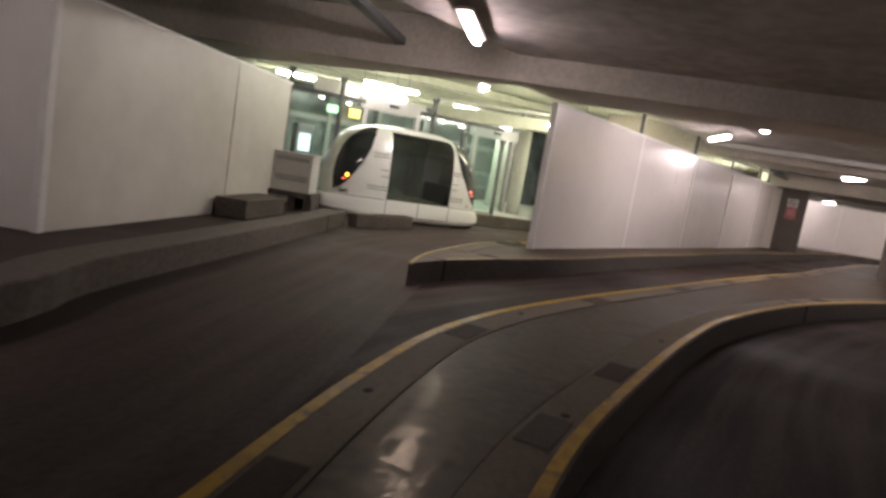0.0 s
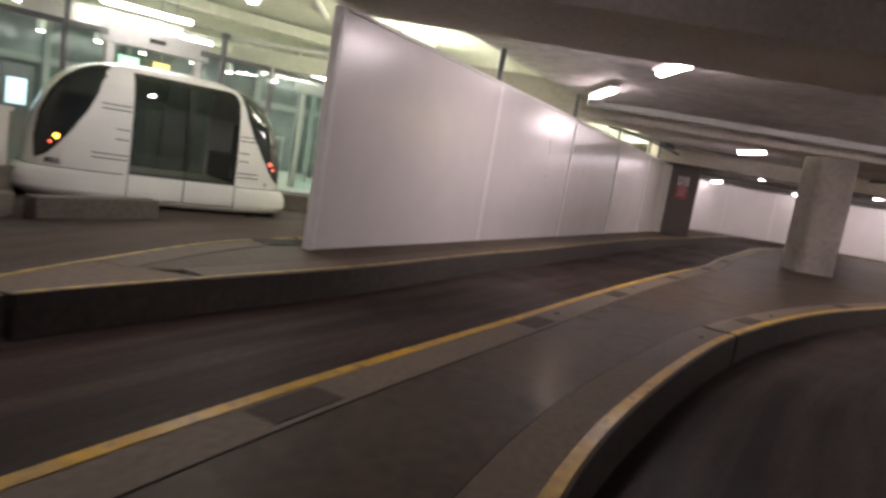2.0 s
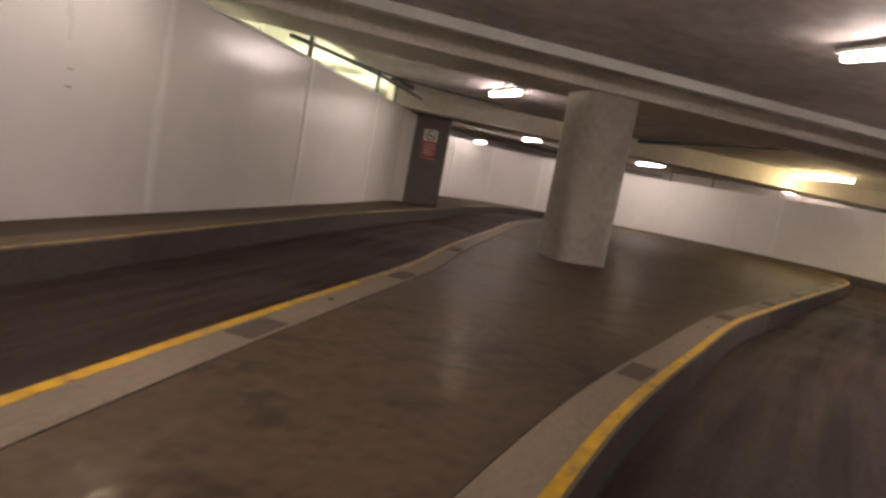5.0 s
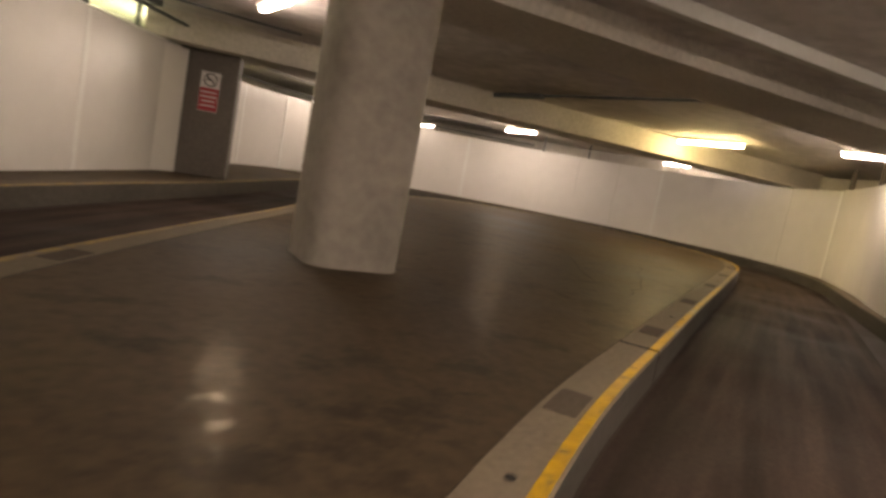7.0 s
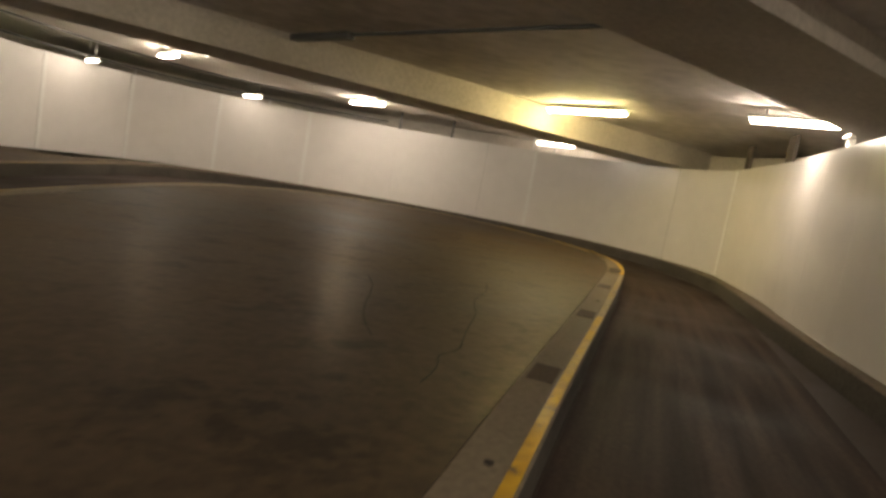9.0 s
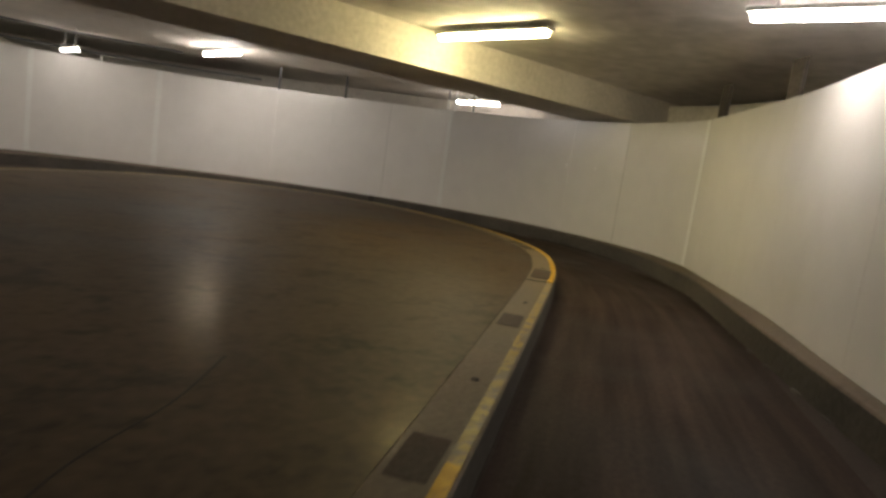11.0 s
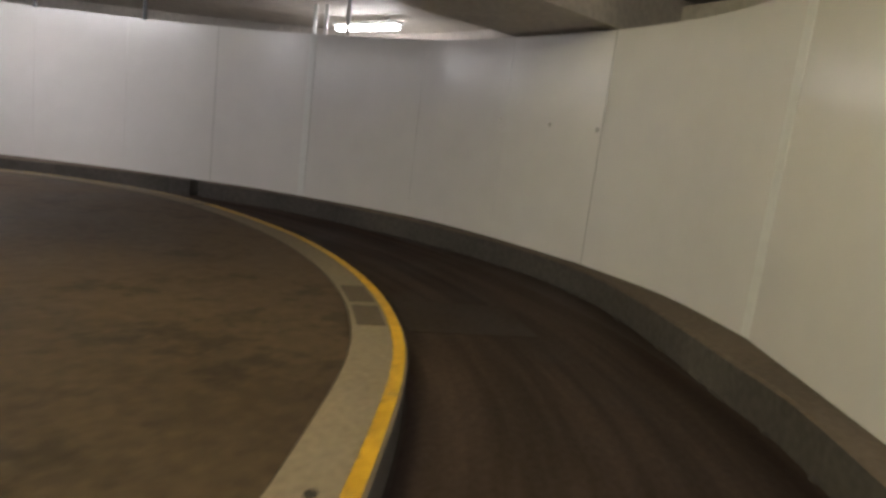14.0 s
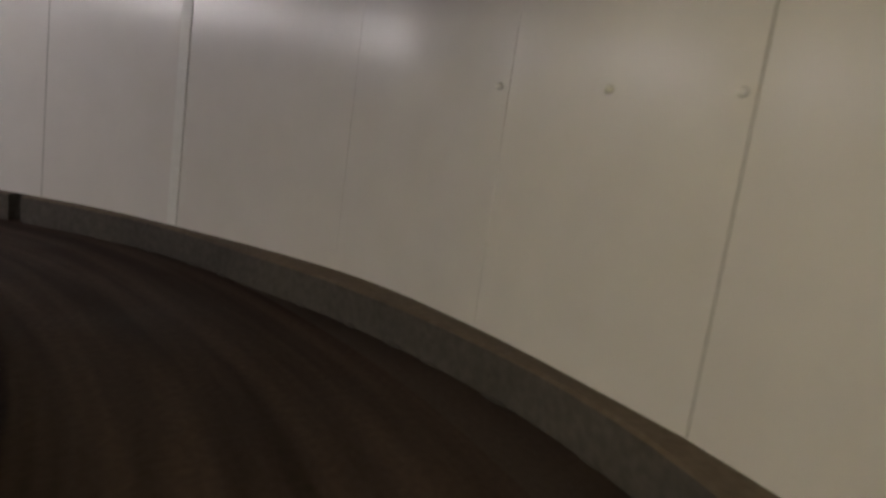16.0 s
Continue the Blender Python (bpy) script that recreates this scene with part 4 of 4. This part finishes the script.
structure(part("bulkhead", box(4.6, 0.28, 0.30, (-0.55, 15.6, 2.50), 0.01), STCEIL), "cream boxed beam over the station doors", "beam")
structure(part("ledge", box(4.6, 0.14, 0.05, (-0.55, 15.6, 2.90), 0.01), TRIM), "pale ledge above the boxed beam", "trim")
for k in range(5):
    structure(part("ledge_post", box(0.05, 0.05, 0.10, (-2.7 + 1.1 * k, 15.6, 2.80)), TRIM), "short pale post of the ledge", "post")
pipe = part("ceiling_pipe", rod((-0.62, 11.9, 3.36), (-0.9, 14.4, 3.36), 0.05), STWALL, smooth=True)
tagged(pipe, "pale pipe under the station ceiling", "pipe")
structure(part("wall_cap", box(0.10, 6.5, 0.04, (0, 0, 0), 0.006), TRIM), "white capping strip on the panelled wall", "trim").matrix_basis = pose(-4.28, 7.9, 2.362, 0, 0, 5.9)
for s, n, w, z in ((-2.4, 8.9, 0.2, 0.26), (-0.6, 8.9, 0.16, 0.26), (1.2, 8.9, 0.16, 0.26), (3.0, 8.9, 0.16, 0.26), (4.8, 8.9, 0.16, 0.26), (6.6, 8.9, 0.16, 0.26)):
    structure(placed(part("mullion", box(w, 0.12, 2.9, (s, n, z), 0.01), MULLION), POD), "grey metal mullion of the far glazing", "mullion")
structure(placed(part("transom", box(14, 0.1, 0.18, (2.5, 8.92, 2.1), 0.01), MULLION), POD), "grey metal transom of the far glazing", "transom")
for k in range(9):
    dl = empty("downlight", at_berth(-2.0 + 1.05 * k, 6.6 + 0.5 * (k % 2), 2.72), "small round downlight in the station", "lamp", "station downlights")
    part("rim", rod((0, 0, 0), (0, 0, 0.45), 0.09, sides=16), CABINET, dl)
    part("lens", rod((0, 0, -0.012), (0, 0, -0.002), 0.075, sides=16), TUBESTN, dl, "glowing lens")
for k in range(5):
    structure(placed(part("service_duct", box(14, 0.28, 0.2, (3, 1.7 + 1.5 * k, 3.15), 0.02), STCEIL), POD), "pale duct under the station ceiling", "duct")

structure(placed(part("door_fascia", box(2.2, 0.10, 0.32, (-0.75, 1.12, 2.42), 0.01), STWALL), POD), "white fascia over the berth doors", "trim")
exit_sign = empty("exit_sign", at_berth(1.1, 8.3, 2.42), "green lit exit sign hanging in the station", "sign")
part("box", box(0.5, 0.08, 0.26, (0, 0, 0), 0.01), CABINET, exit_sign)
part("face", box(0.46, 0.01, 0.22, (0, -0.045, 0.02)), GREENSIGN, exit_sign, "glowing green face")
part("hanger", rod((0, 0, 0.26), (0, 0, 1.0), 0.012), STEEL, exit_sign)
ysign = empty("yellow_sign", at_berth(2.0, 8.7, 2.40), "yellow lit hanging station sign with dark marks", "sign")
part("board", box(0.40, 0.03, 0.30, (0, 0, 0), 0.005), YELLOWSIGN, ysign)
part("mark", box(0.18, 0.005, 0.03, (0.02, -0.018, 0.1)), SIGNBLACK, ysign)
part("hanger", rod((0, 0, 0.26), (0, 0, 1.0), 0.01), STEEL, ysign)
machine = empty("ticket_machine", at_berth(-1.78, 1.75, 0.26), "tall kiosk with a glowing pale screen in the station", "kiosk")
part("body", box(0.42, 0.34, 1.45, (0, 0, 0), 0.03), STEEL, machine)
part("screen", box(0.26, 0.01, 0.38, (0, -0.176, 0.86)), glow("pale_screen", (0.75, 0.97, 1.0), 1.3), machine, "glowing blue-white screen")
tv = empty("information_screen", at_berth(-1.75, 7.6, 1.2), "large pale blue lit panel on the station wall", "screen")
part("frame", box(1.5, 0.1, 1.6, (0, 0, -0.9), 0.01), DARKSTEEL, tv)
part("panel", box(1.4, 0.01, 1.5, (0, -0.056, -0.85)), glow("blue_wall_panel", (0.30, 0.75, 0.85), 0.14), tv, "glowing blue-green panel")
for k, s in enumerate((0.9, 1.7, 2.5, 3.9, 5.2)):
    rl = empty("guard_rail", at_berth(s, 6.4 - 0.3 * k, 0.26), "steel guard rail in the station", "rail", "station rails")
    for x in (-0.35, 0.35):
        part("post", rod((x, 0, 0), (x, 0, 1.0), 0.022), STEEL, rl)
    for z in (0.55, 1.0):
        part("bar", rod((-0.4, 0, z), (0.4, 0, z), 0.018), STEEL, rl)
    part("infill", box(0.62, 0.01, 0.4, (0, 0, 0.12)), DARKSTEEL, rl)


# ---- parked pod ----
def pod():
    p = empty("pod", POD, "white driverless pod with dark glass doors parked at the station", "pod car")
    zs = [0.03, 0.06, 0.16, 0.28, 0.38, 0.41, 0.44, 0.80, 1.10, 1.40, 1.60, 1.74, 1.84, 1.90, 1.93]
    ls = [3.30, 3.62, 3.84, 3.82, 3.72, 3.64, 3.52, 3.47, 3.34, 3.10, 2.86, 2.54, 2.10, 1.55, 0.90]
    ws = [1.20, 1.40, 1.48, 1.48, 1.47, 1.46, 1.45, 1.46, 1.43, 1.36, 1.26, 1.14, 0.98, 0.76, 0.40]
    E, MID, D0, D1, G0, G1 = 3.4, -0.06, -0.64, 0.81, 0.46, 1.79
    LZ = lambda z: float(np.interp(z, zs, ls))
    WZ = lambda z: float(np.interp(z, zs, ws))

    def ring_at(z, a, out=0.0):
        c, s = math.cos(a), math.sin(a)
        x = MID + (LZ(z) / 2 + out) * abs(c) ** (2 / E) * (1 if c >= 0 else -1)
        y = (WZ(z) / 2 + out) * abs(s) ** (2 / E) * (1 if s >= 0 else -1)
        return (x, y, z)

    def angle_of(x, z):
        q = (x - MID) / (LZ(z) / 2)
        return math.acos(max(-1, min(1, abs(q) ** (E / 2) * (1 if q > 0 else -1))))

    # shell, with the doorways left open on both sides
    bm = bmesh.new()
    levels = np.unique(np.r_[zs, G0, G1, np.linspace(0.1, 1.9, 30)])
    rings, inside = [], []
    for z in levels:
        a0, a1 = angle_of(D0, z), angle_of(D1, z)
        near = [*np.linspace(0, a1, 19)[:-1], *np.linspace(a1, a0, 15)[:-1], *np.linspace(a0, math.pi, 19)]
        loop = near + [2 * math.pi - q for q in near[-2:0:-1]]
        rings.append([bm.verts.new(ring_at(z, q)) for q in loop])
    n = len(rings[0])
    for i, (a, b) in enumerate(zip(rings, rings[1:])):
        for k in range(n):
            door = 18 <= k < 32 or n - 32 <= k < n - 18
            if door and levels[i] > G0 - 0.001 and levels[i + 1] < G1 + 0.001:
                continue
            bm.faces.new((a[k], a[(k + 1) % n], b[(k + 1) % n], b[k]))
    bm.faces.new(rings[-1])
    bm.faces.new(list(reversed(rings[0])))
    part("body", bm, WHITE, p, smooth=True)

    def side(x, z, out, face=-1):
        y = WZ(z) / 2 * (1 - min(1, abs(2 * (x - MID) / LZ(z))) ** E) ** (1 / E)
        return (x, face * (y + out), z)

    def patch(name, fn, us, vs, material, parent, label=""):
        b2 = bmesh.new()
        g = [[b2.verts.new(fn(u, v)) for u in us(v)] for v in vs]
        for r0, r1 in zip(g, g[1:]):
            for q in range(len(r0) - 1):
                b2.faces.new((r0[q], r0[q + 1], r1[q + 1], r1[q]))
        bmesh.ops.recalc_face_normals(b2, faces=b2.faces)
        return part(name, b2, material, parent, label, smooth=True)

    middle = (D0 + D1) / 2
    zz = np.linspace(G0 - 0.01, G1 + 0.01, 18)
    for face, tint in ((-1, PODGLASS), (1, LIGHTGLASS)):
        for a, b in ((D0 - 0.01, middle - 0.004), (middle + 0.004, D1 + 0.01)):
            dr = patch("door", lambda u, v: side(u, v, 0.006, face), lambda v: np.linspace(a, b, 10), np.linspace(0.12, 0.455, 7), WHITE, p)
            pane = patch("door_glass", lambda u, v: side(u, v, 0.007, face), lambda v: np.linspace(a, b, 12), zz, tint, dr, "dark tinted door glass")
            pane.visible_shadow = False
        patch("door_seam", lambda u, v: side(u, v, 0.012, face), lambda v: (middle - 0.008, middle + 0.008), np.linspace(0.12, G1, 16), SEAM, p)
        for x in (D0 - 0.012, D1 + 0.012):
            patch("door_seam", lambda u, v: side(x + u, v, 0.009, face), lambda v: (-0.006, 0.006), np.linspace(0.10, 0.46, 6), SEAM, p)
        patch("door_seam", lambda u, v: side(u, v, 0.010, face), lambda v: np.linspace(D0, D1, 12), (0.116, 0.128), SEAM, p)
        patch("door_seam", lambda u, v: side(u, v, 0.011, face), lambda v: np.linspace(D0, D1, 12), (0.445, 0.475), SEAM, p)

        def corner(v):
            r = min(1.0, max(0.0, (v - 1.62) / 0.18))
            return np.linspace(D1 + 0.012 - 0.005 - 0.17 * (1 - math.sqrt(max(0, 1 - r * r))), D1 + 0.012, 5)
        patch("door_corner", lambda u, v: side(u, v, 0.010, face), corner, np.linspace(1.62, G1 + 0.012, 12), WHITE, p)
    # cabin
    part("cabin_floor", box(2.3, 1.22, 0.03, (MID, 0, 0.44)), PODFLOOR, p, "pale cabin floor")
    for x in (-1, 1):
        bench = part("bench", box(0.5, 1.1, 0.42, (MID + x * 1.1, 0, 0.47), 0.05), SEAT, p, "grey bench seat")
        part("backrest", box(0.12, 1.1, 0.5, (MID + x * 1.28, 0, 0.86), 0.04), SEAT, bench)
    # slots in the side mouldings
    for x0, x1, z in ((-1.02, -0.67, 1.33), (-1.02, -0.67, 1.27), (-0.84, -0.67, 1.02), (-0.84, -0.67, 0.89), (-1.10, -0.67, 0.68), (-1.10, -0.67, 0.62),
                      (0.84, 1.16, 1.18), (0.84, 1.16, 1.12), (0.84, 1.0, 0.94), (0.84, 1.0, 0.82), (0.84, 1.18, 0.64), (0.84, 1.18, 0.58)):
        patch("moulding_slot", lambda u, v: side(u, v, 0.004), lambda v: np.linspace(x0, x1, 8), (z - 0.007, z + 0.007), SEAM, p)
    for end in (-1, 1):
        for face in (-1, 1):
            turn = lambda q: (math.pi + q if end < 0 else -q) if face < 0 else (math.pi - q if end < 0 else q)

            def wide(v):
                lo = float(np.interp(v, (0.52, 0.80, 1.14, 1.42, 1.64, 1.80, 1.87), (0.46, 0.36, 0.29, 0.30, 0.40, 0.52, 0.66)))
                hi = float(np.interp(v, (0.52, 0.58, 0.72, 0.90, 1.18, 1.44, 1.68, 1.87), (0.48, 0.66, 0.80, 0.91, 1.02, 1.06, 1.02, 0.80)))
                return [turn(q) for q in np.linspace(lo, hi, 16)]
            w = patch("windscreen", lambda u, v: ring_at(v, u, 0.007), wide, np.linspace(0.52, 1.87, 30), TINT, p, "dark leaf-shaped end window")
            for q, z, r, m, lab in ((0.76, 0.82, 0.03, AMBER if end < 0 else REDLAMP, "glowing amber lamp" if end < 0 else "glowing red lamp"), (0.69, 0.74, 0.018, REDLAMP, "dim red lamp")):
                lamp = bmesh.new()
                bmesh.ops.create_uvsphere(lamp, u_segments=14, v_segments=8, radius=r, matrix=Matrix.Translation(ring_at(z, turn(q), 0.01)))
                part("lamp", lamp, m, w, lab, smooth=True)
            hl = bmesh.new()
            bmesh.ops.create_uvsphere(hl, u_segments=14, v_segments=8, radius=0.035, matrix=Matrix.Translation(ring_at(0.50, turn(0.82), -0.012)))
            part("round_lamp", hl, STEEL, p, "small clear lamp", smooth=True)
    for z0, z1 in ((0.425, 0.438), (0.055, 0.070)):
        b3 = bmesh.new()
        g = [[b3.verts.new(ring_at(z, 2 * math.pi * (k + 0.5) / 120, 0.003)) for k in range(120)] for z in (z0, z1)]
        for k in range(120):
            if abs(g[0][k].co.x - MID) > 0.72:
                b3.faces.new((g[0][k], g[0][(k + 1) % 120], g[1][(k + 1) % 120], g[1][k]))
        part("skirt_seam", b3, SEAM, p)
    for k in range(3):
        patch("number_bar", lambda u, v: side(u, v, 0.006), lambda v: np.linspace(-1.60 + 0.055 * k, -1.56 + 0.055 * k, 4), np.linspace(0.475, 0.54, 3), SIGNBLACK, p)
    part("underbody", box(3.1, 1.1, 0.05, (0, 0, 0.02), 0.02), BLACK, p)
    for x in (-1.12, 1.12):
        for y in (-0.55, 0.55):
            wh = part("wheel", rod((x, y - 0.07, 0.16), (x, y + 0.07, 0.16), 0.16, sides=24), BLACK, p)
            part("hub", rod((x, y - 0.075, 0.16), (x, y + 0.075, 0.16), 0.08, sides=18), STEEL, wh)
    return p


pod()
